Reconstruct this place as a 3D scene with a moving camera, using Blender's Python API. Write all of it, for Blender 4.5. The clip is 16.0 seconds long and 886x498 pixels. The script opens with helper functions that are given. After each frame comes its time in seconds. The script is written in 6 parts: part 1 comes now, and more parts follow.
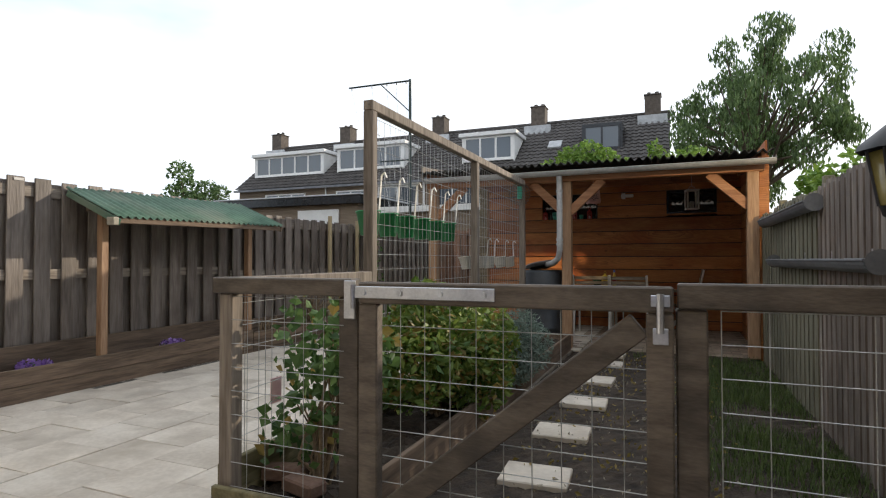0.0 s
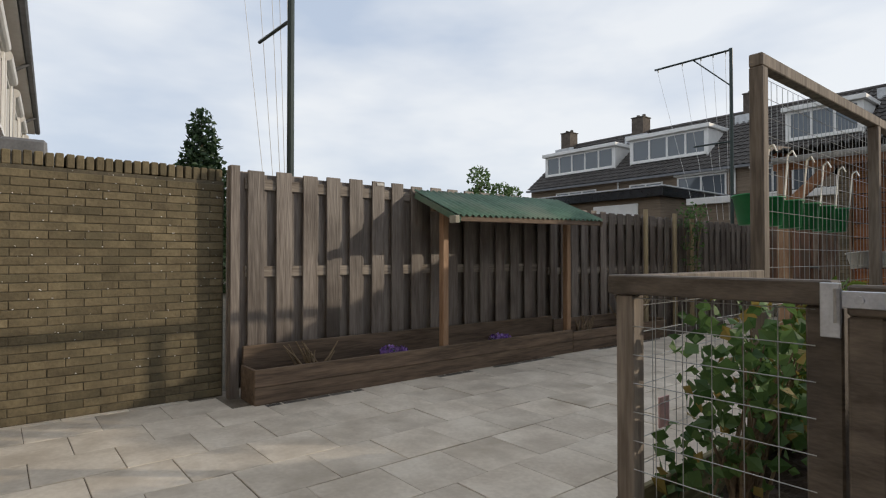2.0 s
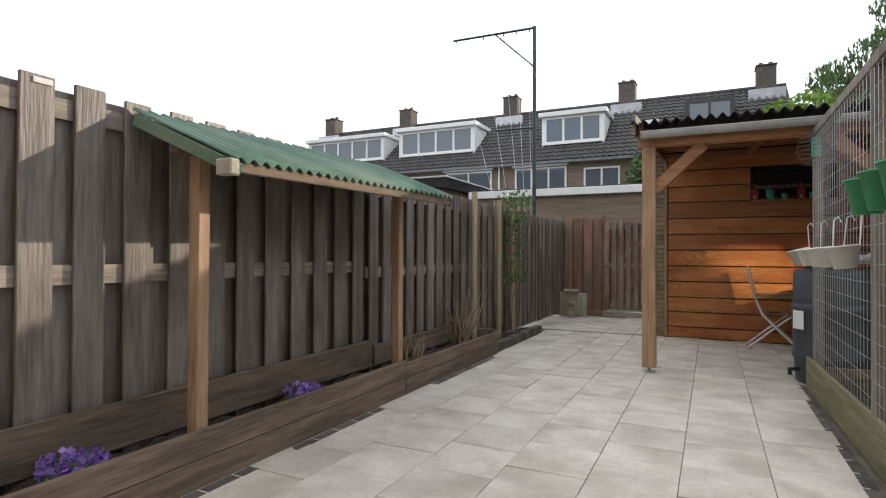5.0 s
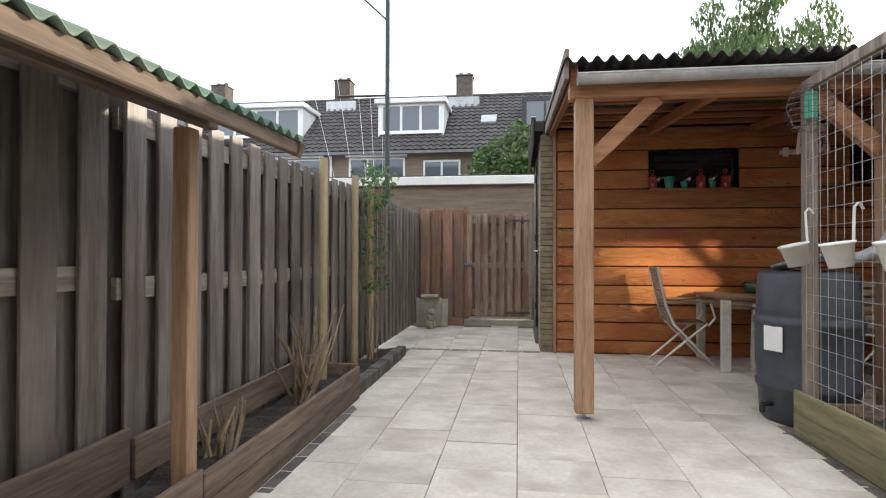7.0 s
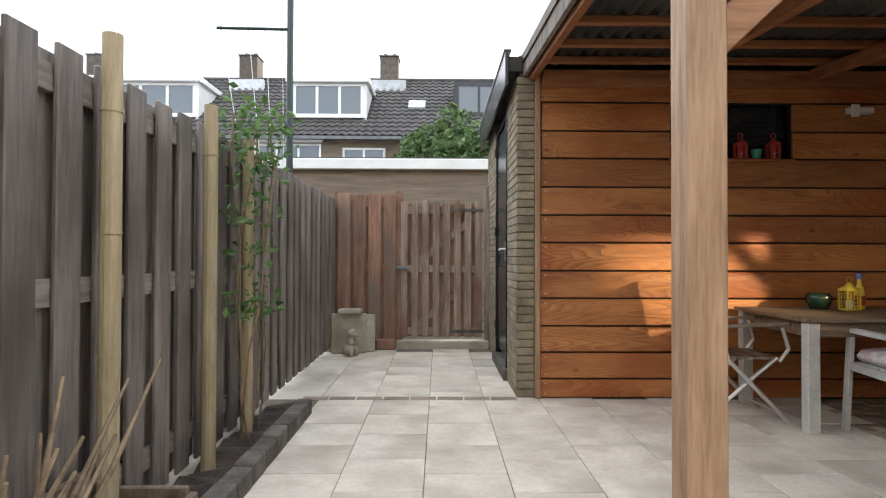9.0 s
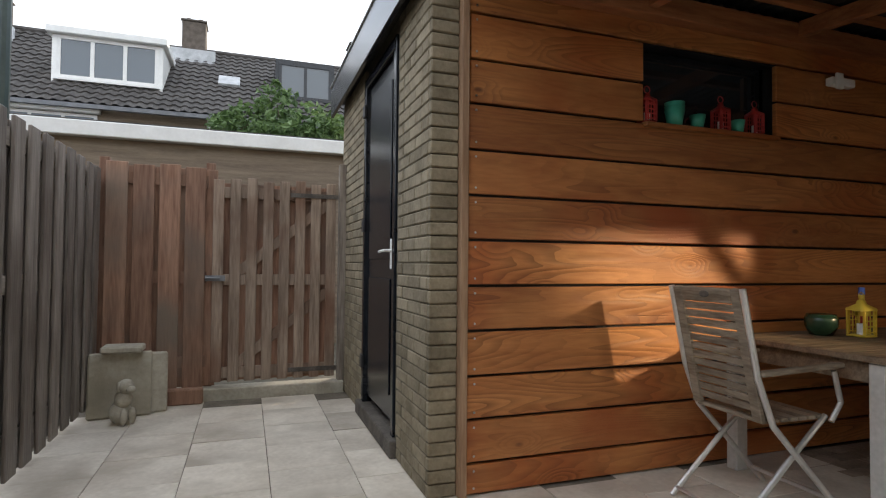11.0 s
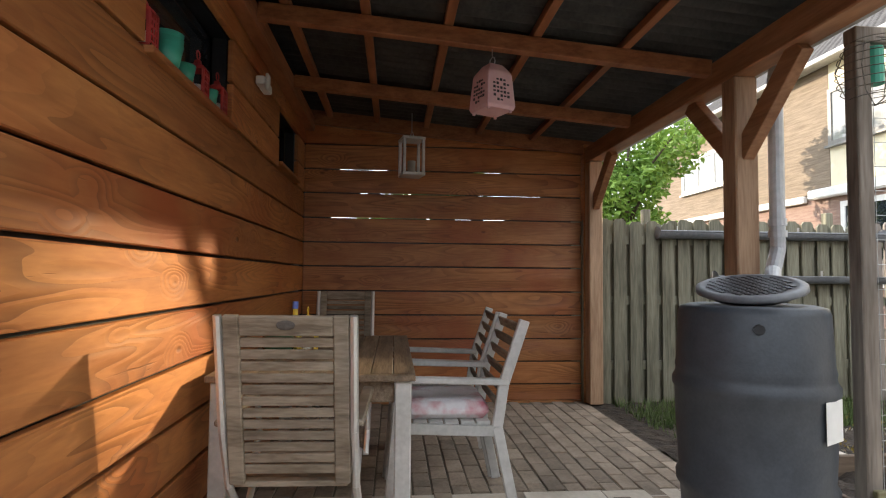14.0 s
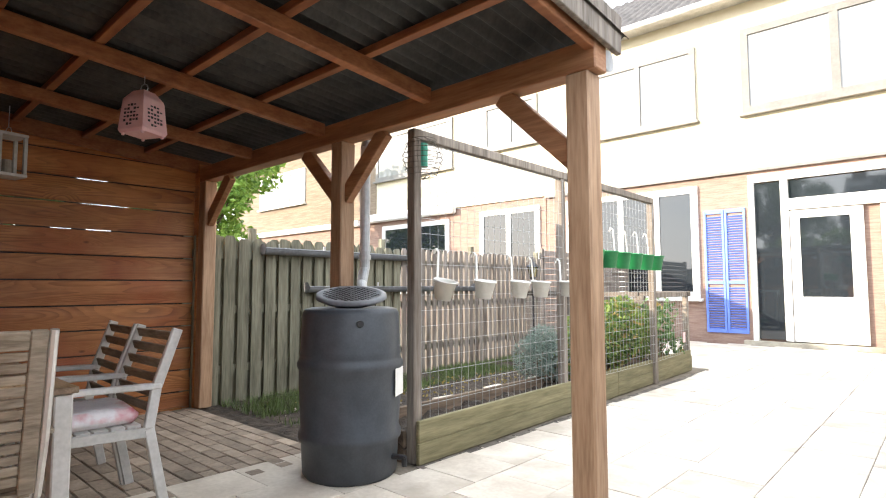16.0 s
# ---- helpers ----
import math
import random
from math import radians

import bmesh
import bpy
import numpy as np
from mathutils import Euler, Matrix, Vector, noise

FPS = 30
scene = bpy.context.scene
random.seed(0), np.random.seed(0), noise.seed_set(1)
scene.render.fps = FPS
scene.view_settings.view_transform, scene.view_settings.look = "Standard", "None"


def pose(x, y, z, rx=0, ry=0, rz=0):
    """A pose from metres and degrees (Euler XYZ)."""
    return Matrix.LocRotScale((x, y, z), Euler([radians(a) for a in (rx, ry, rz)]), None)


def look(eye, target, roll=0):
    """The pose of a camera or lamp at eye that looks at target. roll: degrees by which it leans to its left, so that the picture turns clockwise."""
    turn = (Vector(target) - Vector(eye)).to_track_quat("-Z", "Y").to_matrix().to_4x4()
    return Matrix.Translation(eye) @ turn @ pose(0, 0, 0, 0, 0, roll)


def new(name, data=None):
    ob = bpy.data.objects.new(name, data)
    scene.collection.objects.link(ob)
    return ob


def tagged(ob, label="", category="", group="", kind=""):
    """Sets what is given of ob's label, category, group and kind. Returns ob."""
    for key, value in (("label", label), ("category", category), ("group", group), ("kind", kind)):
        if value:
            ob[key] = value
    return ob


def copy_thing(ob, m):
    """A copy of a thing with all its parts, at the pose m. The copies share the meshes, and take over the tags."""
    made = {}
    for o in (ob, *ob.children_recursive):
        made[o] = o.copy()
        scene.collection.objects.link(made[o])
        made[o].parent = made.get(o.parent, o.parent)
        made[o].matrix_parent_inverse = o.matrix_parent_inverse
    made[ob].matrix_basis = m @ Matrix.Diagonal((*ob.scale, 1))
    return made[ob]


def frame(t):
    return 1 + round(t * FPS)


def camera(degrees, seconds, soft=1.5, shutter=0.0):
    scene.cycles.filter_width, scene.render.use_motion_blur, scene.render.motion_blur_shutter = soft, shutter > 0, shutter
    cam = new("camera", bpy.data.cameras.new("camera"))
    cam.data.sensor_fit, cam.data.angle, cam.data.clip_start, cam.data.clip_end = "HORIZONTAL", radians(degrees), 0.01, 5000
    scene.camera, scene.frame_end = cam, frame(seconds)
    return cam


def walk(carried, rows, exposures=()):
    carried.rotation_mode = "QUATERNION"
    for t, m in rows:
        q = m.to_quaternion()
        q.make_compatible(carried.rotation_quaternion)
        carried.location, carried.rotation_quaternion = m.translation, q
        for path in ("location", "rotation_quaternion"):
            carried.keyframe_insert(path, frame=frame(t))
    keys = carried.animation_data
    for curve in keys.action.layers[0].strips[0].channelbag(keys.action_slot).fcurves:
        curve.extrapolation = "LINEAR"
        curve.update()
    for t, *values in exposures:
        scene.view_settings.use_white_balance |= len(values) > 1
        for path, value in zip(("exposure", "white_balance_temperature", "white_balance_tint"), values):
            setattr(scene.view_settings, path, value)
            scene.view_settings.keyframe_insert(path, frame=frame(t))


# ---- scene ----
cam = camera(77.24, 16.0, 1.15)
EXPOSURES = [(0.0, 0.45), (1.5, 0.03), (2.5, -0.3), (3.5, 0.0), (4.5, 0.55), (5.2, 0.8), (7.5, 1.45), (8.2, 1.6), (10.5, 1.3), (11.0, 1.05), (11.5, 0.75), (12.0, 0.75), (12.5, 0.95), (13.5, 1.3), (14.0, 1.75), (14.5, 2.0), (16.0, 2.25)]
ROWS = [
    (0.0, 0.000, 0.000, 1.153, 22.56, 1.13, 0.05),
    (0.5, -0.047, -0.022, 1.145, 28.76, 1.07, 0.08),
    (1.0, -0.150, -0.055, 1.140, 38.53, 0.97, 0.03),
    (1.5, -0.382, 0.004, 1.142, 46.47, 0.96, -0.01),
    (2.0, -0.637, 0.088, 1.140, 51.05, 0.93, -0.01),
    (2.5, -0.941, 0.274, 1.122, 52.99, 0.68, 0.01),
    (3.0, -1.282, 0.465, 1.128, 53.81, 0.57, -0.03),
    (3.5, -1.661, 0.653, 1.137, 50.82, 0.38, -0.22),
    (4.0, -1.983, 0.936, 1.126, 42.87, 0.39, -0.36),
    (4.5, -2.301, 1.269, 1.120, 35.69, 0.46, -0.28),
    (5.0, -2.659, 1.632, 1.124, 25.80, 0.63, -0.28),
    (7.5, -3.747, 4.034, 1.114, 6.23, 0.62, -0.13),
    (8.0, -3.812, 4.608, 1.107, 4.43, 0.67, -0.13),
    (10.5, -4.209, 7.092, 1.089, -12.15, 1.38, -0.42),
    (11.0, -4.197, 7.540, 1.093, -19.47, 1.55, -0.52),
    (11.5, -4.213, 7.914, 1.103, -33.95, 1.88, -0.47),
    (12.0, -4.118, 8.264, 1.106, -45.75, 2.00, -0.38),
    (12.5, -4.034, 8.569, 1.108, -56.23, 2.29, -0.23),
    (13.0, -4.031, 8.835, 1.119, -68.94, 2.33, -0.32),
    (13.5, -4.025, 9.065, 1.123, -81.96, 2.26, -0.55),
    (14.0, -4.031, 9.174, 1.127, -95.04, 2.81, -0.51),
    (14.5, -4.083, 9.351, 1.121, -110.87, 3.27, -0.42),
    (15.0, -4.192, 9.501, 1.126, -120.05, 3.57, -0.13),
    (15.5, -4.348, 9.677, 1.127, -128.79, 3.76, -0.08),
    (16.0, -4.492, 9.805, 1.137, -137.57, 3.99, 0.12),
]
walk(cam, [(t, pose(x, y, z, 90 + pitch, roll, yaw)) for t, x, y, z, yaw, pitch, roll in ROWS], EXPOSURES)

# ---- sky and sun ----
SUN_FROM = Vector((0.62, 0.74, 0.28)).normalized()
world = bpy.data.worlds.new("sky")
scene.world = world
world.use_nodes = True
wn, wl = world.node_tree.nodes, world.node_tree.links
wn.clear()
sky = wn.new("ShaderNodeTexSky")
sky.sky_type, sky.sun_disc = "NISHITA", False
sky.sun_elevation, sky.sun_rotation = math.asin(SUN_FROM.z), math.atan2(SUN_FROM.x, SUN_FROM.y)
tc = wn.new("ShaderNodeTexCoord")
mp = wn.new("ShaderNodeMapping")
mp.inputs["Scale"].default_value = (1.0, 1.0, 3.0)
cl = wn.new("ShaderNodeTexNoise")
cl.inputs["Scale"].default_value, cl.inputs["Detail"].default_value, cl.inputs["Roughness"].default_value = 1.7, 5.0, 0.5
ramp = wn.new("ShaderNodeValToRGB")
ramp.color_ramp.elements[0].position, ramp.color_ramp.elements[0].color = 0.36, (5.8, 6.75, 8.3, 1)
ramp.color_ramp.elements[1].position, ramp.color_ramp.elements[1].color = 0.6, (9.6, 9.9, 10.3, 1)
mixs = wn.new("ShaderNodeMix")
mixs.data_type = "RGBA"
mixs.inputs["Factor"].default_value = 0.86
bg = wn.new("ShaderNodeBackground")
bg.inputs["Strength"].default_value = 0.112
wo = wn.new("ShaderNodeOutputWorld")
wl.new(tc.outputs["Generated"], mp.inputs["Vector"])
wl.new(mp.outputs["Vector"], cl.inputs["Vector"])
wl.new(cl.outputs["Fac"], ramp.inputs["Fac"])
wl.new(sky.outputs["Color"], mixs.inputs["A"])
wl.new(ramp.outputs["Color"], mixs.inputs["B"])
wl.new(mixs.outputs["Result"], bg.inputs["Color"])
wl.new(bg.outputs["Background"], wo.inputs["Surface"])
sun = new("sun", bpy.data.lights.new("sun", "SUN"))
sun.data.energy, sun.data.angle, sun.data.color = 2.4, radians(0.6), (1.0, 0.86, 0.68)
sun.matrix_basis = look(SUN_FROM * 50, (0, 0, 0))
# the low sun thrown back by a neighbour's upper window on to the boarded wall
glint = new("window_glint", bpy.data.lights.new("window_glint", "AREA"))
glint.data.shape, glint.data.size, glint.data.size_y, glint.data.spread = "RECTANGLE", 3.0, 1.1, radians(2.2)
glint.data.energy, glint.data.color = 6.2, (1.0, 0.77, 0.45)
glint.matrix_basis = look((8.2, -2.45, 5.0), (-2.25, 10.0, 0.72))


# ---- materials ----
def material(name, c1, c2, rough=0.7, scale=6.0, bump=0.15, metal=0.0, stretch=(1, 1, 1), vary=0.12, fine=8.0, stain=None, stain_scale=1.3):
    """Two colours mixed by noise at two scales, with grain relief and a shade of its own for each object."""
    m = bpy.data.materials.new(name)
    m.use_nodes = True
    n, l = m.node_tree.nodes, m.node_tree.links
    b = n["Principled BSDF"]
    b.inputs["Roughness"].default_value, b.inputs["Metallic"].default_value = rough, metal
    co = n.new("ShaderNodeTexCoord")
    info = n.new("ShaderNodeObjectInfo")
    off = n.new("ShaderNodeVectorMath")
    off.operation = "MULTIPLY_ADD"
    rv = n.new("ShaderNodeCombineXYZ")
    for k in range(3):
        l.new(info.outputs["Random"], rv.inputs[k])
    off.inputs[1].default_value = (31, 17, 23)
    l.new(rv.outputs[0], off.inputs[0])
    l.new(co.outputs["Object"], off.inputs[2])
    mpn = n.new("ShaderNodeMapping")
    mpn.inputs["Scale"].default_value = stretch
    l.new(off.outputs[0], mpn.inputs["Vector"])
    n1 = n.new("ShaderNodeTexNoise")
    n1.inputs["Scale"].default_value, n1.inputs["Detail"].default_value = scale, 4.0
    n2 = n.new("ShaderNodeTexNoise")
    n2.inputs["Scale"].default_value, n2.inputs["Detail"].default_value = scale * fine, 3.0
    l.new(mpn.outputs[0], n1.inputs["Vector"])
    l.new(mpn.outputs[0], n2.inputs["Vector"])
    add = n.new("ShaderNodeMath")
    add.operation = "MULTIPLY_ADD"
    add.inputs[1].default_value = 0.45
    l.new(n2.outputs["Fac"], add.inputs[0])
    l.new(n1.outputs["Fac"], add.inputs[2])
    cr = n.new("ShaderNodeValToRGB")
    cr.color_ramp.elements[0].position, cr.color_ramp.elements[0].color = 0.5, (*c1, 1)
    cr.color_ramp.elements[1].position, cr.color_ramp.elements[1].color = 0.95, (*c2, 1)
    l.new(add.outputs[0], cr.inputs["Fac"])
    colour = cr.outputs["Color"]
    if stain:
        n3 = n.new("ShaderNodeTexNoise")
        n3.inputs["Scale"].default_value, n3.inputs["Detail"].default_value = stain_scale, 5.0
        l.new(off.outputs[0], n3.inputs["Vector"])
        sr = n.new("ShaderNodeValToRGB")
        sr.color_ramp.elements[0].position, sr.color_ramp.elements[1].position = 0.5, 0.72
        l.new(n3.outputs["Fac"], sr.inputs["Fac"])
        mx = n.new("ShaderNodeMix")
        mx.data_type = "RGBA"
        l.new(sr.outputs["Color"], mx.inputs["Factor"])
        l.new(colour, mx.inputs["A"])
        mx.inputs["B"].default_value = (*stain, 1)
        colour = mx.outputs["Result"]
    hsv = n.new("ShaderNodeHueSaturation")
    mr = n.new("ShaderNodeMapRange")
    mr.inputs["To Min"].default_value, mr.inputs["To Max"].default_value = 1 - vary, 1 + vary
    l.new(info.outputs["Random"], mr.inputs["Value"])
    l.new(mr.outputs[0], hsv.inputs["Value"])
    l.new(colour, hsv.inputs["Color"])
    l.new(hsv.outputs["Color"], b.inputs["Base Color"])
    if bump:
        bp = n.new("ShaderNodeBump")
        bp.inputs["Strength"].default_value, bp.inputs["Distance"].default_value = bump, 0.02
        l.new(add.outputs[0], bp.inputs["Height"])
        l.new(bp.outputs["Normal"], b.inputs["Normal"])
    return m


def leaf_material(name, c1, c2):
    """Leaves: colour by island, with some light let through."""
    m = bpy.data.materials.new(name)
    m.use_nodes = True
    n, l = m.node_tree.nodes, m.node_tree.links
    b = n["Principled BSDF"]
    b.inputs["Roughness"].default_value = 0.55
    g = n.new("ShaderNodeNewGeometry")
    cr = n.new("ShaderNodeValToRGB")
    cr.color_ramp.elements[0].color, cr.color_ramp.elements[1].color = (*c1, 1), (*c2, 1)
    l.new(g.outputs["Random Per Island"], cr.inputs["Fac"])
    l.new(cr.outputs["Color"], b.inputs["Base Color"])
    tr = n.new("ShaderNodeBsdfTranslucent")
    l.new(cr.outputs["Color"], tr.inputs["Color"])
    mx = n.new("ShaderNodeMixShader")
    mx.inputs[0].default_value = 0.3
    l.new(b.outputs[0], mx.inputs[1])
    l.new(tr.outputs[0], mx.inputs[2])
    l.new(mx.outputs[0], n["Material Output"].inputs["Surface"])
    return m


def board_material(name, c1, c2, knot, rough=0.5):
    """Sawn boards along x or y: arched growth rings that bend round knots, red stain patches and short cracks."""
    m = material(name, c1, c2, rough, 1.6, 0.12, 0.0, (0.7, 0.7, 5.0), 0.22, 9.0, (c1[0] * 1.05, c1[1] * 0.72, c1[2] * 0.6), 1.1)
    n, l = m.node_tree.nodes, m.node_tree.links
    b = n["Principled BSDF"]
    off = [k for k in n if k.type == "VECT_MATH"][0]

    def math_node(op, *sources):
        k = n.new("ShaderNodeMath")
        k.operation = op
        for i, src in enumerate(sources):
            if isinstance(src, (int, float)):
                k.inputs[i].default_value = src
            else:
                l.new(src, k.inputs[i])
        return k.outputs[0]

    def mapped(scale):
        k = n.new("ShaderNodeMapping")
        k.inputs["Scale"].default_value = scale
        l.new(off.outputs[0], k.inputs["Vector"])
        return k.outputs[0]

    def ramp_of(src, p0, v0, p1, v1):
        k = n.new("ShaderNodeValToRGB")
        k.color_ramp.elements[0].position, k.color_ramp.elements[0].color = p0, (v0, v0, v0, 1)
        k.color_ramp.elements[1].position, k.color_ramp.elements[1].color = p1, (v1, v1, v1, 1)
        l.new(src, k.inputs["Fac"])
        return k.outputs["Color"]

    vo = n.new("ShaderNodeTexVoronoi")
    vo.inputs["Scale"].default_value = 2.1
    l.new(mapped((1, 1, 2.0)), vo.inputs["Vector"])
    near_knot = ramp_of(vo.outputs["Distance"], 0.0, 1.0, 0.3, 0.0)
    ns = n.new("ShaderNodeTexNoise")
    ns.inputs["Scale"].default_value, ns.inputs["Detail"].default_value, ns.inputs["Roughness"].default_value = 1.0, 1.5, 0.4
    l.new(mapped((0.55, 0.55, 5.5)), ns.inputs["Vector"])
    field = math_node("MULTIPLY_ADD", near_knot, 0.16, ns.outputs["Fac"])
    rings = ramp_of(math_node("FRACT", math_node("MULTIPLY", field, 26.0)), 0.35, 0.0, 1.0, 1.0)
    fade = n.new("ShaderNodeTexNoise")
    fade.inputs["Scale"].default_value = 1.7
    l.new(mapped((1, 1, 2.5)), fade.inputs["Vector"])
    rings = math_node("MULTIPLY", rings, ramp_of(fade.outputs["Fac"], 0.38, 0.12, 0.66, 0.6))
    core = ramp_of(vo.outputs["Distance"], 0.035, 0.85, 0.075, 0.0)
    cr = n.new("ShaderNodeTexNoise")
    cr.inputs["Scale"].default_value, cr.inputs["Detail"].default_value = 3.0, 2.0
    l.new(mapped((1.2, 1.2, 26.0)), cr.inputs["Vector"])
    cracks = math_node("MULTIPLY", ramp_of(cr.outputs["Fac"], 0.7, 0.0, 0.74, 0.8), ramp_of(fade.outputs["Fac"], 0.5, 0.0, 0.6, 1.0))
    dark = math_node("MAXIMUM", math_node("MAXIMUM", rings, core), cracks)
    mx = n.new("ShaderNodeMix")
    mx.data_type = "RGBA"
    l.new(dark, mx.inputs["Factor"])
    l.new(b.inputs["Base Color"].links[0].from_socket, mx.inputs["A"])
    mx.inputs["B"].default_value = (*knot, 1)
    l.new(mx.outputs["Result"], b.inputs["Base Color"])
    bp = [k for k in n if k.type == "BUMP"][0]
    bp.inputs["Strength"].default_value = 0.25
    l.new(math_node("SUBTRACT", 1.0, dark), bp.inputs["Height"])
    return m


def glass_material(name, tint=(0.02, 0.025, 0.03)):
    m = bpy.data.materials.new(name)
    m.use_nodes = True
    b = m.node_tree.nodes["Principled BSDF"]
    b.inputs["Base Color"].default_value, b.inputs["Roughness"].default_value = (*tint, 1), 0.04
    b.inputs["Specular IOR Level"].default_value = 0.9
    return m


V = (9, 9, 0.8)
M_FENCE = material("weathered_fence_wood", (0.112, 0.09, 0.075), (0.25, 0.215, 0.187), 0.5, 2.0, 0.3, 0, V, 0.2, 4.0, (0.075, 0.058, 0.047), 1.1)
M_RAIL = material("paler_rail_wood", (0.14, 0.115, 0.095), (0.31, 0.27, 0.225), 0.85, 2.0, 0.25, 0, (0.8, 9, 9), 0.1, 4.0)
M_FENCE_GREEN = material("algae_fence_wood", (0.1, 0.093, 0.062), (0.24, 0.225, 0.16), 0.85, 2.0, 0.3, 0, V, 0.15, 4.0)
M_RED_GATE = material("reddish_gate_wood", (0.16, 0.078, 0.047), (0.33, 0.185, 0.12), 0.75, 2.0, 0.25, 0, V, 0.2, 4.0, (0.16, 0.12, 0.09), 1.2)
M_OLDGATE = material("grey_brown_gate_wood", (0.15, 0.105, 0.075), (0.34, 0.255, 0.19), 0.8, 2.0, 0.3, 0, V, 0.2, 4.0, (0.15, 0.075, 0.045), 1.4)
M_PLANTER = material("planter_plank_wood", (0.085, 0.059, 0.04), (0.21, 0.147, 0.1), 0.8, 2.0, 0.25, 0, (9, 0.8, 9), 0.18, 4.0)
M_KICK = material("greenish_plank_wood", (0.13, 0.115, 0.055), (0.25, 0.22, 0.12), 0.8, 2.0, 0.25, 0, (9, 0.8, 9), 0.12, 4.0)
M_POST = material("carport_post_wood", (0.25, 0.142, 0.078), (0.44, 0.28, 0.17), 0.6, 2.5, 0.15, 0, V, 0.08, 4.0)
M_BEAM = material("red_stained_beam", (0.2, 0.068, 0.026), (0.36, 0.145, 0.06), 0.55, 2.5, 0.15, 0, (0.8, 3, 9), 0.12, 4.0)
M_FRONT = material("orange_brown_beam", (0.23, 0.1, 0.044), (0.4, 0.2, 0.1), 0.55, 2.5, 0.15, 0, (0.8, 3, 9), 0.1, 4.0)
M_CAGE = material("grey_brown_cage_wood", (0.115, 0.092, 0.072), (0.285, 0.24, 0.197), 0.8, 2.0, 0.2, 0, V, 0.12, 4.0)
M_GATE = material("dark_garden_gate_wood", (0.058, 0.045, 0.034), (0.165, 0.133, 0.104), 0.6, 4.0, 0.2, 0, (1.2, 5, 5), 0.12, 7.0, (0.045, 0.035, 0.027), 3.0)
M_CLAD = board_material("orange_stained_cladding", (0.31, 0.103, 0.028), (0.5, 0.21, 0.066), (0.1, 0.03, 0.01), 0.52)
M_TILE = material("pale_concrete_paver", (0.5, 0.435, 0.355), (0.7, 0.635, 0.54), 0.85, 3.0, 0.12, 0, (1, 1, 1), 0.07, 12.0, (0.4, 0.345, 0.275), 2.3)
M_SAND = material("grey_joint_sand", (0.12, 0.1, 0.075), (0.24, 0.2, 0.155), 0.95, 7, 0.2)
M_KLINKER = material("brown_clay_paver", (0.2, 0.155, 0.115), (0.36, 0.285, 0.215), 0.85, 6.0, 0.15, 0, (1, 1, 1), 0.22)
M_DARKEDGE = material("dark_edging_brick", (0.06, 0.05, 0.042), (0.15, 0.13, 0.11), 0.9, 8.0, 0.3, 0, (1, 1, 1), 0.25)
M_BRICK = material("yellow_brown_brick", (0.1, 0.08, 0.047), (0.2, 0.163, 0.096), 0.9, 5.0, 0.5, 0, (1, 1, 1), 0.16, 9.0, (0.1, 0.085, 0.05), 2.0)
M_BRICK_GREY = material("grey_brown_shed_brick", (0.15, 0.12, 0.075), (0.3, 0.25, 0.17), 0.9, 5.0, 0.35, 0, (1, 1, 1), 0.16, 9.0)
M_MORTAR = material("dark_mortar", (0.07, 0.06, 0.041), (0.135, 0.115, 0.08), 0.95, 10, 0.3)
M_SOIL = material("dark_garden_soil", (0.018, 0.013, 0.009), (0.065, 0.047, 0.033), 0.95, 9, 0.8)
M_GROUND = material("bare_earth", (0.05, 0.045, 0.03), (0.12, 0.1, 0.07), 0.95, 4, 0.5)
M_GRASS = leaf_material("lawn_grass", (0.05, 0.085, 0.02), (0.14, 0.195, 0.06))
M_BLACK = material("black_painted_wood", (0.009, 0.011, 0.014), (0.018, 0.021, 0.027), 0.22, 4, 0.05)
M_WHITE = material("white_paint", (0.72, 0.71, 0.68), (0.82, 0.81, 0.78), 0.45, 3, 0.03, vary=0.03)
M_GREYWHITE = material("greyish_white_paint", (0.42, 0.41, 0.38), (0.6, 0.58, 0.55), 0.55, 5, 0.08, vary=0.05)
M_FRAMEGREY = material("warm_grey_window_frame", (0.17, 0.16, 0.145), (0.23, 0.22, 0.2), 0.5, 3, 0.03)
M_CREAM = material("cream_facade_panel", (0.7, 0.62, 0.44), (0.77, 0.7, 0.52), 0.7, 0.7, 0.04, vary=0.02)
M_BLUE = material("bright_blue_paint", (0.12, 0.2, 0.62), (0.15, 0.25, 0.7), 0.45, 4, 0.05, vary=0.03)
M_GREENSHEET = material("green_corrugated_sheet", (0.045, 0.1, 0.065), (0.1, 0.185, 0.125), 0.7, 4, 0.15, stain=(0.17, 0.2, 0.15))
M_DARKSHEET = material("dark_bitumen_sheet", (0.03, 0.03, 0.028), (0.075, 0.07, 0.062), 0.9, 5, 0.25)
M_ZINC = material("zinc_grey", (0.34, 0.35, 0.36), (0.5, 0.51, 0.52), 0.5, 4, 0.05, 0.25)
M_PVC = material("grey_plastic_gutter", (0.12, 0.125, 0.135), (0.2, 0.205, 0.215), 0.5, 4, 0.05)
M_STEEL = material("galvanised_steel", (0.45, 0.47, 0.5), (0.65, 0.67, 0.7), 0.35, 12, 0.05, 0.9)
M_WIRE = material("galvanised_wire", (0.36, 0.36, 0.35), (0.52, 0.52, 0.5), 0.45, 12, 0.0, 0.6)
M_POLE = material("dark_green_steel_pole", (0.015, 0.03, 0.028), (0.03, 0.05, 0.045), 0.4, 6, 0.03)
M_BARREL = material("anthracite_plastic_barrel", (0.035, 0.041, 0.05), (0.055, 0.063, 0.073), 0.5, 10, 0.06)
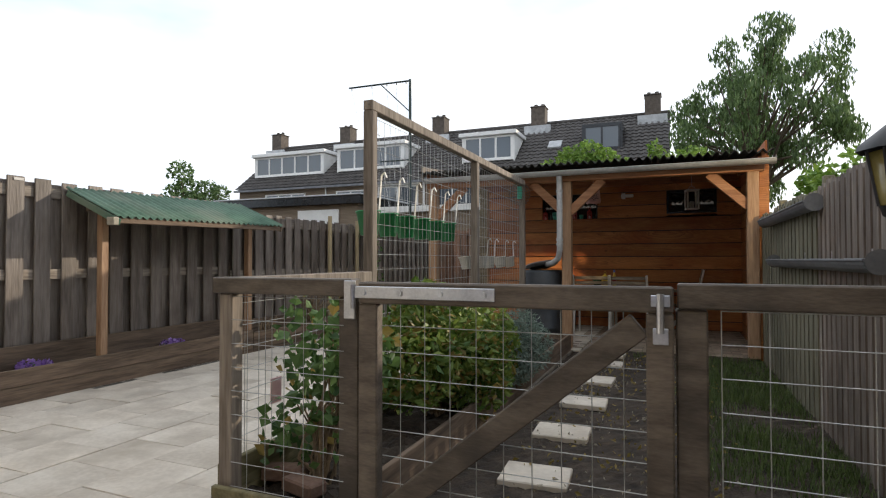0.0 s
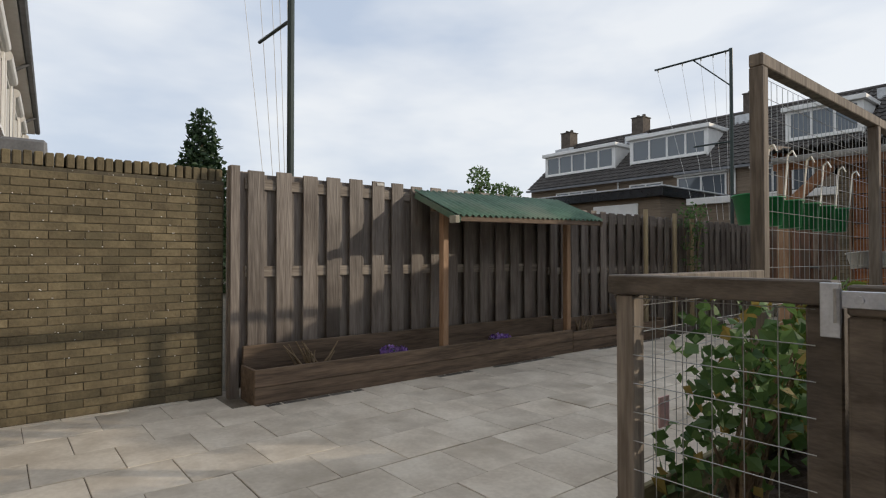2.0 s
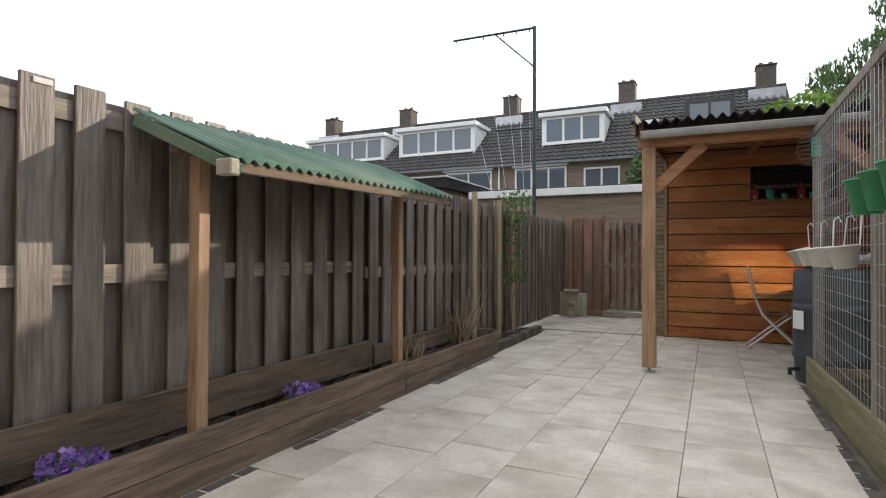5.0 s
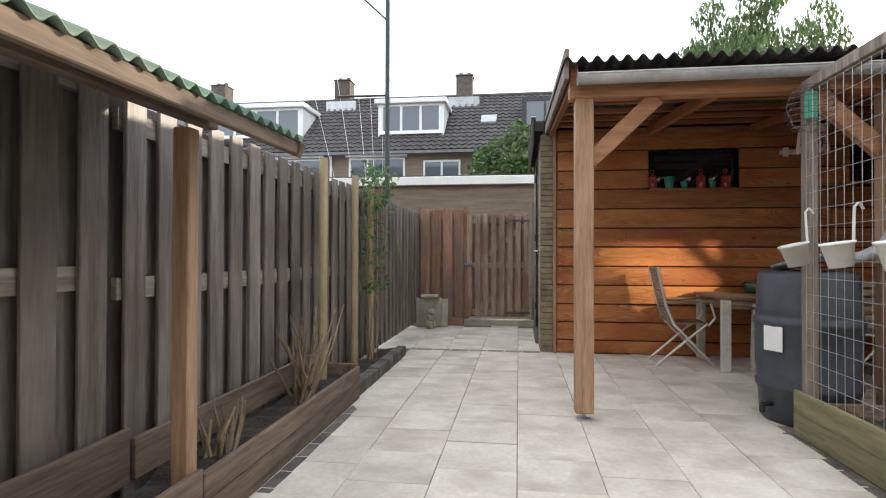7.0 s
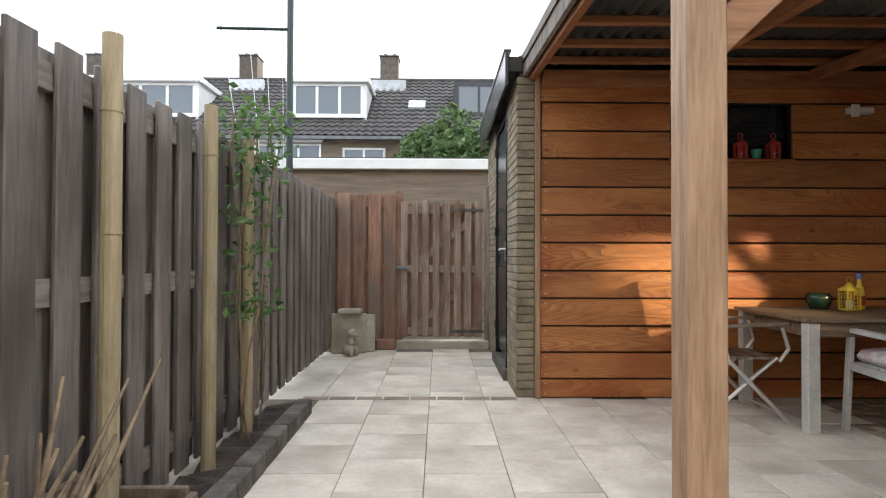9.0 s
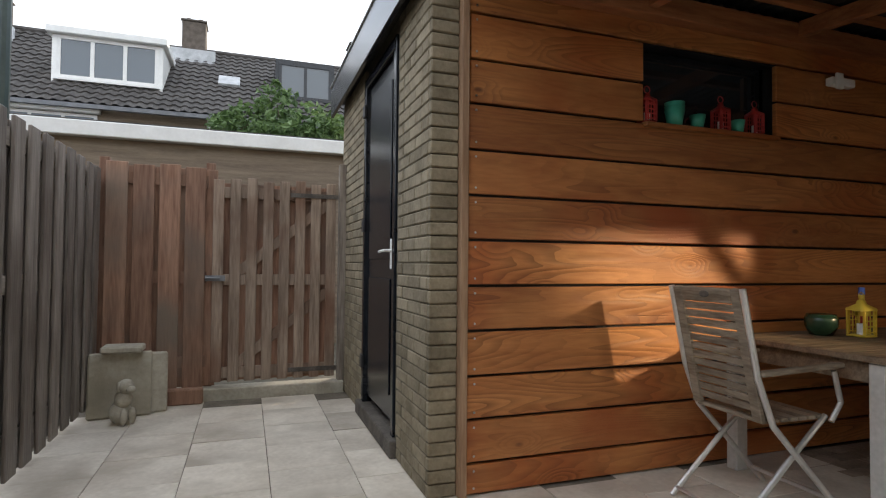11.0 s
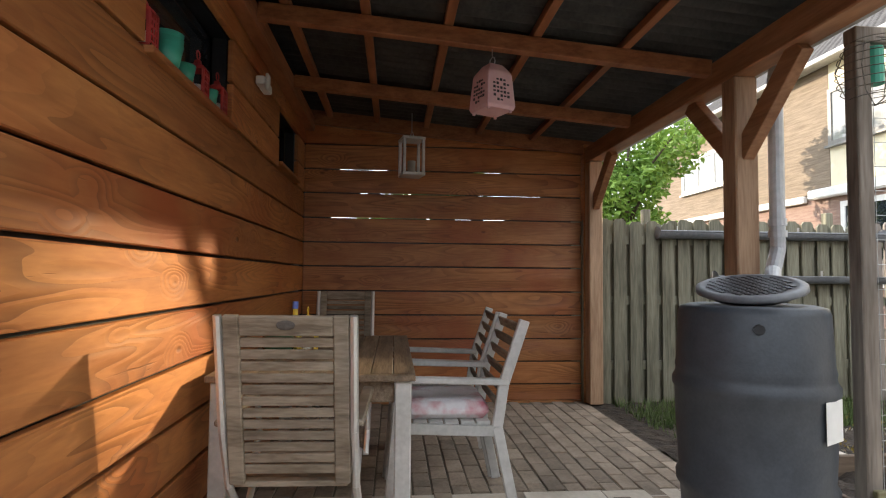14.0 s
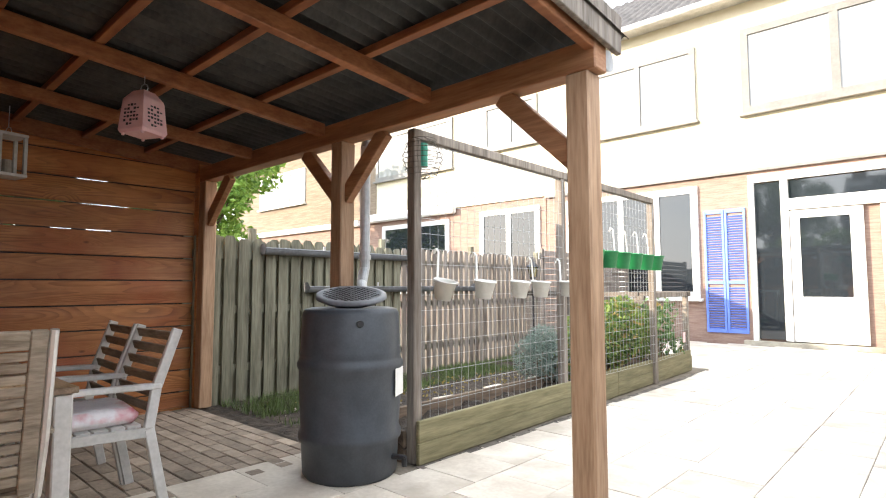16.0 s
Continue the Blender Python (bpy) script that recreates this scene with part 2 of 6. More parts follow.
M_BLACKPL = material("black_plastic", (0.01, 0.01, 0.012), (0.025, 0.025, 0.028), 0.45, 8, 0.05)
M_ALU = material("brushed_aluminium", (0.55, 0.54, 0.52), (0.7, 0.69, 0.67), 0.35, 6, 0.03, 0.7)
M_TEAK = material("weathered_grey_teak", (0.14, 0.105, 0.07), (0.3, 0.245, 0.18), 0.75, 3, 0.25, 0, (1.5, 1.5, 9), 0.15, 4.0)
M_TABLE = material("brown_weathered_table_wood", (0.12, 0.08, 0.048), (0.26, 0.19, 0.125), 0.6, 3, 0.2, 0, (0.8, 9, 9), 0.15, 4.0)
M_GREEN = material("green_bucket_plastic", (0.02, 0.22, 0.075), (0.03, 0.28, 0.1), 0.4, 4, 0.02)
M_GLAZE = material("dark_green_glaze", (0.02, 0.055, 0.03), (0.04, 0.09, 0.05), 0.25, 4, 0.03)
M_MINT = material("mint_green_plastic", (0.04, 0.3, 0.2), (0.07, 0.38, 0.27), 0.4, 4, 0.02)
M_RED = material("red_lantern_metal", (0.35, 0.03, 0.03), (0.45, 0.05, 0.045), 0.45, 4, 0.02)
M_PINK = material("pale_pink_metal", (0.62, 0.36, 0.36), (0.7, 0.46, 0.45), 0.5, 4, 0.03)
M_YELLOW = material("yellow_lantern_metal", (0.72, 0.5, 0.04), (0.8, 0.6, 0.08), 0.45, 4, 0.02)
M_AMBER = material("dull_amber_glass", (0.2, 0.16, 0.05), (0.3, 0.24, 0.09), 0.2, 5, 0.03)
M_ENAMEL = material("white_enamel", (0.68, 0.67, 0.63), (0.8, 0.79, 0.75), 0.4, 6, 0.02, stain=(0.5, 0.46, 0.38))
M_CUSHION = material("white_floral_cushion", (0.66, 0.62, 0.62), (0.78, 0.74, 0.74), 0.9, 6, 0.2, stain=(0.5, 0.03, 0.07), stain_scale=6.5)
M_STONE = material("pale_stone_slab", (0.3, 0.27, 0.21), (0.46, 0.42, 0.34), 0.9, 5, 0.3, stain=(0.2, 0.17, 0.12))
M_BAMBOO = material("weathered_round_stake", (0.26, 0.2, 0.11), (0.42, 0.34, 0.21), 0.7, 3, 0.15, 0, V)
M_ROOFTILE = material("dark_grey_roof_tile", (0.045, 0.04, 0.037), (0.1, 0.09, 0.083), 0.8, 3, 0.2)
M_FARBRICK = material("brown_house_brick", (0.16, 0.12, 0.085), (0.27, 0.21, 0.15), 0.9, 1.5, 0.2, 0, (1, 1, 14))
M_REDBRICK = material("red_house_brick", (0.24, 0.145, 0.115), (0.35, 0.25, 0.2), 0.9, 3, 0.2, 0, (1, 1, 9))
M_CHIP = material("dull_red_brick", (0.13, 0.075, 0.055), (0.22, 0.14, 0.105), 0.9, 7, 0.3)
M_CHIMNEY = material("chimney_brick", (0.065, 0.052, 0.042), (0.13, 0.105, 0.085), 0.9, 6, 0.3)
M_LEAD = material("weathered_lead", (0.4, 0.41, 0.42), (0.6, 0.61, 0.62), 0.6, 4, 0.1)
M_BARK = material("tree_bark", (0.07, 0.052, 0.036), (0.15, 0.12, 0.085), 0.9, 6, 0.5, 0, (4, 4, 1))
M_TWIG = material("dry_twig", (0.13, 0.09, 0.055), (0.29, 0.21, 0.125), 0.85, 8, 0.2)
M_GLASS = glass_material("dark_window_glass")
M_CURTAIN = glass_material("window_glass_with_pale_curtain", (0.3, 0.3, 0.29))
M_FARGLASS = glass_material("far_window_glass", (0.09, 0.11, 0.13))
L_TREE = leaf_material("tree_leaves", (0.055, 0.1, 0.03), (0.17, 0.26, 0.09))
L_BRIGHT = leaf_material("bright_shrub_leaves", (0.1, 0.2, 0.025), (0.26, 0.4, 0.07))
L_DARK = leaf_material("conifer_leaves", (0.012, 0.035, 0.012), (0.045, 0.085, 0.03))
L_BUSH = leaf_material("garden_bush_leaves", (0.05, 0.12, 0.02), (0.23, 0.3, 0.06))
L_GREY = leaf_material("silver_grey_leaves", (0.13, 0.19, 0.15), (0.28, 0.35, 0.3))
L_CLIMB = leaf_material("climber_leaves", (0.04, 0.1, 0.025), (0.14, 0.24, 0.07))
L_PURPLE = leaf_material("purple_petals", (0.22, 0.1, 0.45), (0.45, 0.3, 0.68))
L_DEAD = leaf_material("yellow_dry_leaves", (0.2, 0.16, 0.04), (0.36, 0.26, 0.07))


# ---- building helpers ----
def box(bm, x0, x1, y0, y1, z0, z1, bevel=0.0):
    r = bmesh.ops.create_cube(bm, size=1, matrix=Matrix.Translation(((x0 + x1) / 2, (y0 + y1) / 2, (z0 + z1) / 2)) @ Matrix.Diagonal((x1 - x0, y1 - y0, z1 - z0, 1)))
    if bevel:
        es = list({e for v in r["verts"] for e in v.link_edges})
        bmesh.ops.bevel(bm, geom=es, offset=bevel, segments=1, affect="EDGES")
    return bm


def bar(bm, a, b, w, h, bevel=0.0, up=(0, 0, 1)):
    """A squared timber from a to b: w across, h along up."""
    a, b = Vector(a), Vector(b)
    d = b - a
    z = d.normalized()
    x = Vector(up).cross(z)
    if x.length < 1e-4:
        x = Vector((1, 0, 0))
    x.normalize()
    y = z.cross(x)
    m = Matrix((x, y, z)).transposed().to_4x4()
    m.translation = (a + b) / 2
    r = bmesh.ops.create_cube(bm, size=1, matrix=m @ Matrix.Diagonal((w, h, d.length, 1)))
    if bevel:
        bmesh.ops.bevel(bm, geom=list({e for v in r["verts"] for e in v.link_edges}), offset=bevel, segments=1, affect="EDGES")
    return bm


def rod(bm, a, b, r1, r2=None, seg=8):
    a, b = Vector(a), Vector(b)
    d = b - a
    m = d.to_track_quat("Z", "Y").to_matrix().to_4x4()
    m.translation = (a + b) / 2
    bmesh.ops.create_cone(bm, cap_ends=True, segments=seg, radius1=r1, radius2=r1 if r2 is None else r2, depth=d.length, matrix=m)
    return bm


def tube(bm, points, r, seg=8):
    for a, b in zip(points, points[1:]):
        rod(bm, a, b, r, r, seg)
    for p in points[1:-1]:
        bmesh.ops.create_icosphere(bm, subdivisions=1, radius=r, matrix=Matrix.Translation(p))
    return bm


def lathe(bm, profile, seg=32, m=None):
    m = m or Matrix()
    rings = [[bm.verts.new(m @ Vector((r * math.cos(2 * math.pi * k / seg), r * math.sin(2 * math.pi * k / seg), z))) for k in range(seg)] for r, z in profile]
    for a, b in zip(rings, rings[1:]):
        for k in range(seg):
            f = bm.faces.new((a[k], a[(k + 1) % seg], b[(k + 1) % seg], b[k]))
            f.smooth = True
    return bm


def mesh_of(name, bm, mat):
    me = bpy.data.meshes.new(name)
    bm.normal_update()
    bm.to_mesh(me)
    bm.free()
    me.materials.append(mat)
    return me


def part(name, bm, mat, parent, label=""):
    ob = new(name, mesh_of(name, bm, mat))
    ob.parent = parent
    return tagged(ob, label)


def piece(name, me, parent, loc, rz=0.0):
    ob = new(name, me)
    ob.parent = parent
    ob.matrix_basis = pose(*loc, 0, 0, rz)
    return ob


def thing(name, label, category, loc=(0, 0, 0), rz=0.0, group="", kind=""):
    ob = new(name)
    ob.empty_display_size = 0.1
    ob.matrix_basis = pose(*loc, 0, 0, rz)
    return tagged(ob, label, category, group, kind)


def solid(name, bm, mat, label, category, group="", kind=""):
    return tagged(new(name, mesh_of(name, bm, mat)), label, category, group, kind)


def B():
    return bmesh.new()


def leaves(name, mat, centres, count, size, seed, squash=1.0, droop=0.0, narrow=0.55):
    """Many small bent leaves round the given balls (x, y, z, radius), as one mesh."""
    rnd = random.Random(seed)
    vs, fs = [], []
    total = sum(c[3] ** 2 for c in centres)
    for cx, cy, cz, cr in centres:
        for _ in range(int(count * cr ** 2 / total)):
            d = Vector((rnd.gauss(0, 1), rnd.gauss(0, 1), rnd.gauss(0, 1))).normalized() * cr * (0.35 + 0.75 * rnd.random() ** 0.5)
            p = Vector((cx + d.x, cy + d.y, cz + d.z * squash))
            s = size * rnd.uniform(0.6, 1.4)
            q = Euler((rnd.uniform(0, 6.3), rnd.uniform(0, 6.3), rnd.uniform(0, 6.3))).to_matrix()
            if droop:
                q = Euler((rnd.gauss(-1.2, 0.4) * droop, 0, rnd.uniform(0, 6.3))).to_matrix()
            k = len(vs)
            for u, v, w in ((0, -1, 0), (narrow, 0, 0.15), (0, 1, -0.2), (-narrow, 0, 0.15)):
                vs.append(p + q @ Vector((u * s * 0.5, v * s * 0.5, w * s * 0.5)))
            fs += [(k, k + 1, k + 2), (k, k + 2, k + 3)]
    me = bpy.data.meshes.new(name)
    me.from_pydata([tuple(v) for v in vs], [], fs)
    me.materials.append(mat)
    return me


def wire_grid(bm, origin, u, v, nu, nv, du, dv, r=0.0018):
    """Welded wires: nu along u's spacing, nv along v's."""
    o, u, v = Vector(origin), Vector(u), Vector(v)
    for i in range(nu + 1):
        rod(bm, o + u * i * du, o + u * i * du + v * nv * dv, r, r, 4)
    n = u.cross(v) * r * 2
    for j in range(nv + 1):
        rod(bm, o + n + v * j * dv, o + n + v * j * dv + u * nu * du, r, r, 4)
    return bm


def sheet(x0, x1, y0, y1, z, pitch, amp, along, step=8, thick=0.006):
    """A corrugated sheet: z(x, y) gives its plane; waves run across 'along'."""
    bm = B()
    a0, a1, b0, b1 = (y0, y1, x0, x1) if along == "x" else (x0, x1, y0, y1)
    n = int((a1 - a0) / pitch * step)
    rows = []
    for side in (0, 1):
        for b in (b0, b1):
            row = []
            for i in range(n + 1):
                a = a0 + (a1 - a0) * i / n
                x, y = (b, a) if along == "x" else (a, b)
                row.append(bm.verts.new((x, y, z(x, y) + amp * math.sin(2 * math.pi * (a - a0) / pitch) - side * thick)))
            rows.append(row)
    for p, q in ((0, 1), (2, 3), (0, 2), (1, 3)):
        for i in range(n):
            f = bm.faces.new((rows[p][i], rows[p][i + 1], rows[q][i + 1], rows[q][i]))
            f.smooth = True
    bmesh.ops.recalc_face_normals(bm, faces=bm.faces)
    return bm


# ---- ground ----
bm = B()
bmesh.ops.create_grid(bm, x_segments=40, y_segments=40, size=400)
for v in bm.verts:
    v.co.z = -0.05
solid("ground", bm, M_GROUND, "bare earth ground reaching to the horizon", "ground", kind="structure")
pavement = thing("pavement", "pale square concrete pavers of the terrace", "paving", kind="structure")
bm = B()
box(bm, -5.55, -1.2, -2.5, 12.4, -0.045, -0.006)
part("bedding", bm, M_SAND, pavement)
carport_floor = thing("floor", "brown clay pavers laid under the carport", "floor", kind="structure")
bm = B()
box(bm, -1.32, 0.95, 7.42, 9.99, -0.044, -0.007)
part("bedding", bm, M_MORTAR, carport_floor)

# ---- brick garden wall ----
wall_west = thing("wall_west", "yellow-brown brick garden wall with upright coping", "wall", kind="structure")
bm = B()
box(bm, -5.6, -5.402, -2.56, 1.575, -0.04, 1.78)
part("core", bm, M_MORTAR, wall_west)

# ---- shed ----
shed_wall = thing("wall_shed", "grey-brown brick shed wall with a black door", "wall", kind="structure")
bm = B()
box(bm, -3.388, -3.18, 10.023, 10.62, -0.04, 2.52)
box(bm, -3.388, -3.18, 11.58, 12.55, -0.04, 2.52)
box(bm, -3.365, -3.18, 10.62, 11.58, 2.44, 2.52)
box(bm, -3.18, 1.2, 12.4, 12.55, -0.04, 2.558)
box(bm, 1.08, 1.2, 10.03, 12.398, -0.04, 2.558)
box(bm, -3.365, -3.18, 10.045, 12.398, 2.5205, 2.558)
part("core", bm, M_MORTAR, shed_wall)
shed_roof = thing("roof_shed", "flat shed roof with black fascia boards", "roof", kind="structure")
bm = B()
box(bm, -3.46, 1.3, 10.02, 12.65, 2.562, 2.68)
part("deck", bm, M_DARKSHEET, shed_roof)
bm = B()
box(bm, -3.49, -3.462, 9.95, 12.68, 2.43, 2.7, 0.004)
part("fascia", bm, M_BLACK, shed_roof)
bm = B()
box(bm, -3.5, -3.44, 9.94, 12.69, 2.702, 2.716, 0.003)
part("trim", bm, M_ZINC, shed_roof, "grey metal roof edge")

door_1 = thing("door_1", "closed black painted shed door with white lever handle", "door", (-3.38, 10.62, 0), kind="structure")
bm = B()
box(bm, -0.02, 0.05, 0.02, 0.075, 0.1, 2.43, 0.004)
box(bm, -0.02, 0.05, 0.885, 0.94, 0.1, 2.43, 0.004)
box(bm, -0.02, 0.05, 0.0752, 0.8848, 2.36, 2.43, 0.004)
part("door_frame", bm, M_BLACK, door_1)
bm = B()
box(bm, 0.005, 0.04, 0.08, 0.88, 0.16, 2.34, 0.003)
for z0, z1 in ((0.3, 1.0), (1.12, 2.22)):
    box(bm, -0.006, 0.004, 0.18, 0.78, z0, z1, 0.005)
leaf = part("door_leaf", bm, M_BLACK, door_1)
bm = B()
box(bm, -0.012, 0.004, 0.12, 0.155, 1.06, 1.24, 0.003)
tube(bm, [(-0.012, 0.138, 1.17), (-0.055, 0.138, 1.17), (-0.055, 0.25, 1.165)], 0.009)
part("door_handle", bm, M_WHITE, leaf, "white lever door handle")
for z in (0.35, 1.32, 2.15):
    bm = B()
    box(bm, -0.034, -0.02, 0.86, 0.93, z, z + 0.09, 0.003)
    part("hinge", bm, M_BLACKPL, leaf)
bm = B()
box(bm, -0.05, 0.06, -0.04, 1.0, 0.0, 0.098, 0.006)
part("door_sill", bm, M_DARKEDGE, door_1, "dark stone threshold")

# ---- wood-clad walls of the carport ----
wall_north = thing("wall_north", "wide orange-stained horizontal boards with knots", "wall", kind="structure")
wall_east = thing("wall_east", "orange-brown horizontal boards with gaps of light", "wall", kind="structure")
LEVELS = [0.0, 0.15, 0.355, 0.56, 0.775, 0.99, 1.21, 1.425, 1.645, 1.87, 2.085, 2.31, 2.56]
EAST = 1.0
rb = random.Random(5)
for a, b in zip(LEVELS, LEVELS[1:]):
    spans = [(-3.21, EAST + 0.03)]
    if a > 1.86 and b < 2.4:
        spans = [(-3.2, -2.19), (-1.22, -0.1), (0.66, EAST + 0.03)]
    for x0, x1 in spans:
        bm = B()
        box(bm, x0, x1, 9.985 + rb.uniform(0, 0.006), 10.02, a + 0.007, b - 0.007, 0.004)
        part("board", bm, M_CLAD, wall_north)
        if x0 < -3:
            for z in (a + 0.035, b - 0.035):
                bm = B()
                rod(bm, (-3.17, 9.984, z), (-3.17, 9.981, z), 0.006, 0.005, 8)
                part("screw", bm, M_STEEL, wall_north)
    bm = B()
    box(bm, EAST + rb.uniform(0, 0.004), EAST + 0.028, 7.44, 9.984, a + 0.006, b - 0.006, 0.003)
    part("board", bm, M_CLAD, wall_east)
    cuts = [7.44]
    while cuts[-1] < 9.9:
        cuts.append(cuts[-1] + rb.uniform(0.05, 0.26))
    cuts[-1] = 10.02
    for y0, y1 in zip(cuts, cuts[1:]):
        gap = rb.choice((0.0, 0.0, 0.0, 0.0034, 0.004, 0.0046, 0.0054)) if 1.6 < a < 2.2 and 7.7 < y0 < 9.6 else 0.0
        bm = B()
        box(bm, EAST + 0.03, EAST + 0.04, y0, y1, a + (gap if gap else -0.0005), b + 0.001)
        part("backing", bm, M_BLACKPL, wall_east)
bm = B()
box(bm, -3.2, -2.21, 10.03, 10.1, 0, 2.56)
box(bm, -1.2, -0.12, 10.03, 10.1, 0, 2.56)
box(bm, 0.68, 1.05, 10.03, 10.1, 0, 2.56)
for x0, x1 in ((-2.21, -1.2), (-0.12, 0.68)):
    box(bm, x0, x1, 10.03, 10.1, 0, 1.86)
    box(bm, x0, x1, 10.03, 10.1, 2.315, 2.56)
part("backing", bm, M_BLACKPL, wall_north)
bm = B()
box(bm, -3.25, -3.212, 9.965, 10.03, 0.0, 2.56, 0.004)
part("trim", bm, M_POST, wall_north, "pale corner batten")


def shed_window(name, x0, x1, z0, z1):
    w = thing(name, "dark shed window behind an inner sill", "window", ((x0 + x1) / 2, 10.05, z0), kind="structure")
    h, c = z1 - z0, (x1 - x0) / 2
    bm = B()
    for a, b, p, q in ((-c, c, -0.0, 0.04), (-c, c, h - 0.04, h), (-c, -c + 0.04, 0.042, h - 0.042), (c - 0.04, c, 0.042, h - 0.042)):
        box(bm, a, b, 0.055, 0.1, p, q, 0.003)
    part("window_frame", bm, M_BLACK, w)
    bm = B()
    box(bm, -c + 0.042, c - 0.042, 0.07, 0.076, 0.042, h - 0.042)
    part("pane", bm, M_GLASS, w)
    bm = B()
    box(bm, -c, c, -0.09, 0.05, -0.03, -0.004, 0.004)
    part("window_sill", bm, M_CLAD, w)


shed_window("window_1", -2.19, -1.22, 1.875, 2.31)
shed_window("window_2", -0.1, 0.66, 1.925, 2.31)

bm = B()
box(bm, EAST - 0.012, EAST + 0.028, 7.44, 9.98, -0.035, 0.003)
box(bm, 0.925, 1.03, 7.35, 7.438, -0.035, 2.36, 0.004)
part("trim", bm, M_CLAD, wall_east)

# ---- carport frame and roof ----
FRONT = 7.37


def slope(x, y):
    return 2.395 + (y - 7.2) * 0.083


carport = thing("carport", "open timber carport with red-stained beams and corrugated roof", "carport", (-1.1, FRONT, 0))
carport.matrix_basis = Matrix()
for x, z0, mat in ((-3.2, 0.05, M_POST), (-1.29, 0.0, M_POST), (0.86, 0.0, M_POST)):
    bm = B()
    box(bm, x - 0.062, x + 0.062, FRONT - 0.062, FRONT + 0.062, z0, 2.179, 0.008)
    post = part("post", bm, mat, carport, "squared timber post")
    if z0:
        bm = B()
        rod(bm, (x, FRONT, 0.0), (x, FRONT, 0.052), 0.014)
        box(bm, x - 0.05, x + 0.05, FRONT - 0.05, FRONT + 0.05, -0.004, 0.008)
        part("post_foot", bm, M_ZINC, post, "steel adjustable post foot")
bm = B()
box(bm, -3.3, 0.98, FRONT - 0.06, FRONT + 0.06, 2.18, 2.325, 0.006)
part("front_beam", bm, M_FRONT, carport)
for a, b in (((-3.14, 1.78), (-2.72, 2.18)), ((-1.35, 1.8), (-1.75, 2.18)), ((-1.23, 1.8), (-0.83, 2.18)), ((0.8, 1.8), (0.4, 2.18))):
    bm = B()
    d = Vector((b[0] - a[0], 0, b[1] - a[1])).normalized() * 0.035
    bar(bm, (a[0] - d.x, FRONT, a[1] - d.z), (b[0], FRONT, b[1]), 0.11, 0.06, 0.004, (0, 1, 0))
    part("brace", bm, M_FRONT, carport)
for y in (7.92, 8.42, 8.9, 9.34, 9.76):
    bm = B()
    bar(bm, (-3.24, y, slope(0, y) - 0.048), (0.94, y, slope(0, y) - 0.048), 0.05, 0.045, 0.003)
    part("batten", bm, M_BEAM, carport)
for x in (-2.2, -1.12, -0.06):
    bm = B()
    bar(bm, (x, FRONT + 0.061, slope(0, FRONT + 0.061) - 0.117), (x, 9.9, slope(0, 9.9) - 0.117), 0.06, 0.09, 0.004)
    part("rafter", bm, M_BEAM, carport)
for x in (-3.27, 0.97):
    bm = B()
    bar(bm, (x, 7.3, slope(0, 7.3) - 0.06), (x, 10.05, slope(0, 10.05) - 0.06), 0.05, 0.16, 0.004)
    part("side_beam", bm, M_BEAM, carport)
bm = B()
bar(bm, (-3.325, 7.22, slope(0, 7.22) - 0.01), (-3.325, 10.1, slope(0, 10.1) - 0.01), 0.03, 0.2, 0.004)
part("fascia", bm, M_CAGE, carport, "grey weathered side board")
part("corrugated_roof", sheet(-3.35, 1.06, 7.16, 10.14, slope, 0.095, 0.022, "y"), M_DARKSHEET, carport)
# back beam under the roof
bm = B()
box(bm, -3.2, 0.97, 9.9, 9.982, 2.42, 2.54, 0.004)
part("back_beam", bm, M_BEAM, carport)

gutter = thing("rain_gutter", "grey half-round gutter along the carport edge", "gutter", (-1.2, 7.2, 2.238))
bm = B()
for i in range(9):
    a0, a1 = math.pi * (1 + i / 9), math.pi * (1 + (i + 1) / 9)
    for r in (0.058, 0.053):
        v = [bm.verts.new((x, r * math.cos(a), 0.058 + r * math.sin(a))) for a in (a0, a1) for x in (-2.06, 2.28)]
        bm.faces.new((v[0], v[1], v[3], v[2]))
for s in (-1, 1):
    rod(bm, (-2.06, s * 0.057, 0.058), (2.28, s * 0.057, 0.058), 0.007, 0.007, 6)
for x in (-2.06, 2.28):
    bmesh.ops.create_circle(bm, cap_ends=True, segments=16, radius=0.056, matrix=Matrix.Translation((x, 0, 0.05)) @ Euler((0, math.pi / 2, 0)).to_matrix().to_4x4())
part("channel", bm, M_ZINC, gutter)
downpipe = thing("downpipe", "grey plastic downpipe with collars into the barrel", "pipe", (-1.36, 7.22, 1.04))
bm = B()
tube(bm, [(0.0, -0.02, 1.2), (0.0, 0.0, 1.12), (0.0, 0.0, 0.24), (-0.03, 0.05, 0.13), (-0.12, 0.12, 0.07), (-0.2, 0.2, 0.055)], 0.037, 14)
part("pipe", bm, M_ZINC, downpipe)
for z in (0.3, 0.36, 0.99):
    bm = B()
    rod(bm, (0, 0, z), (0, 0, z + 0.035), 0.044, 0.044, 14)
    part("collar", bm, M_ZINC, downpipe)


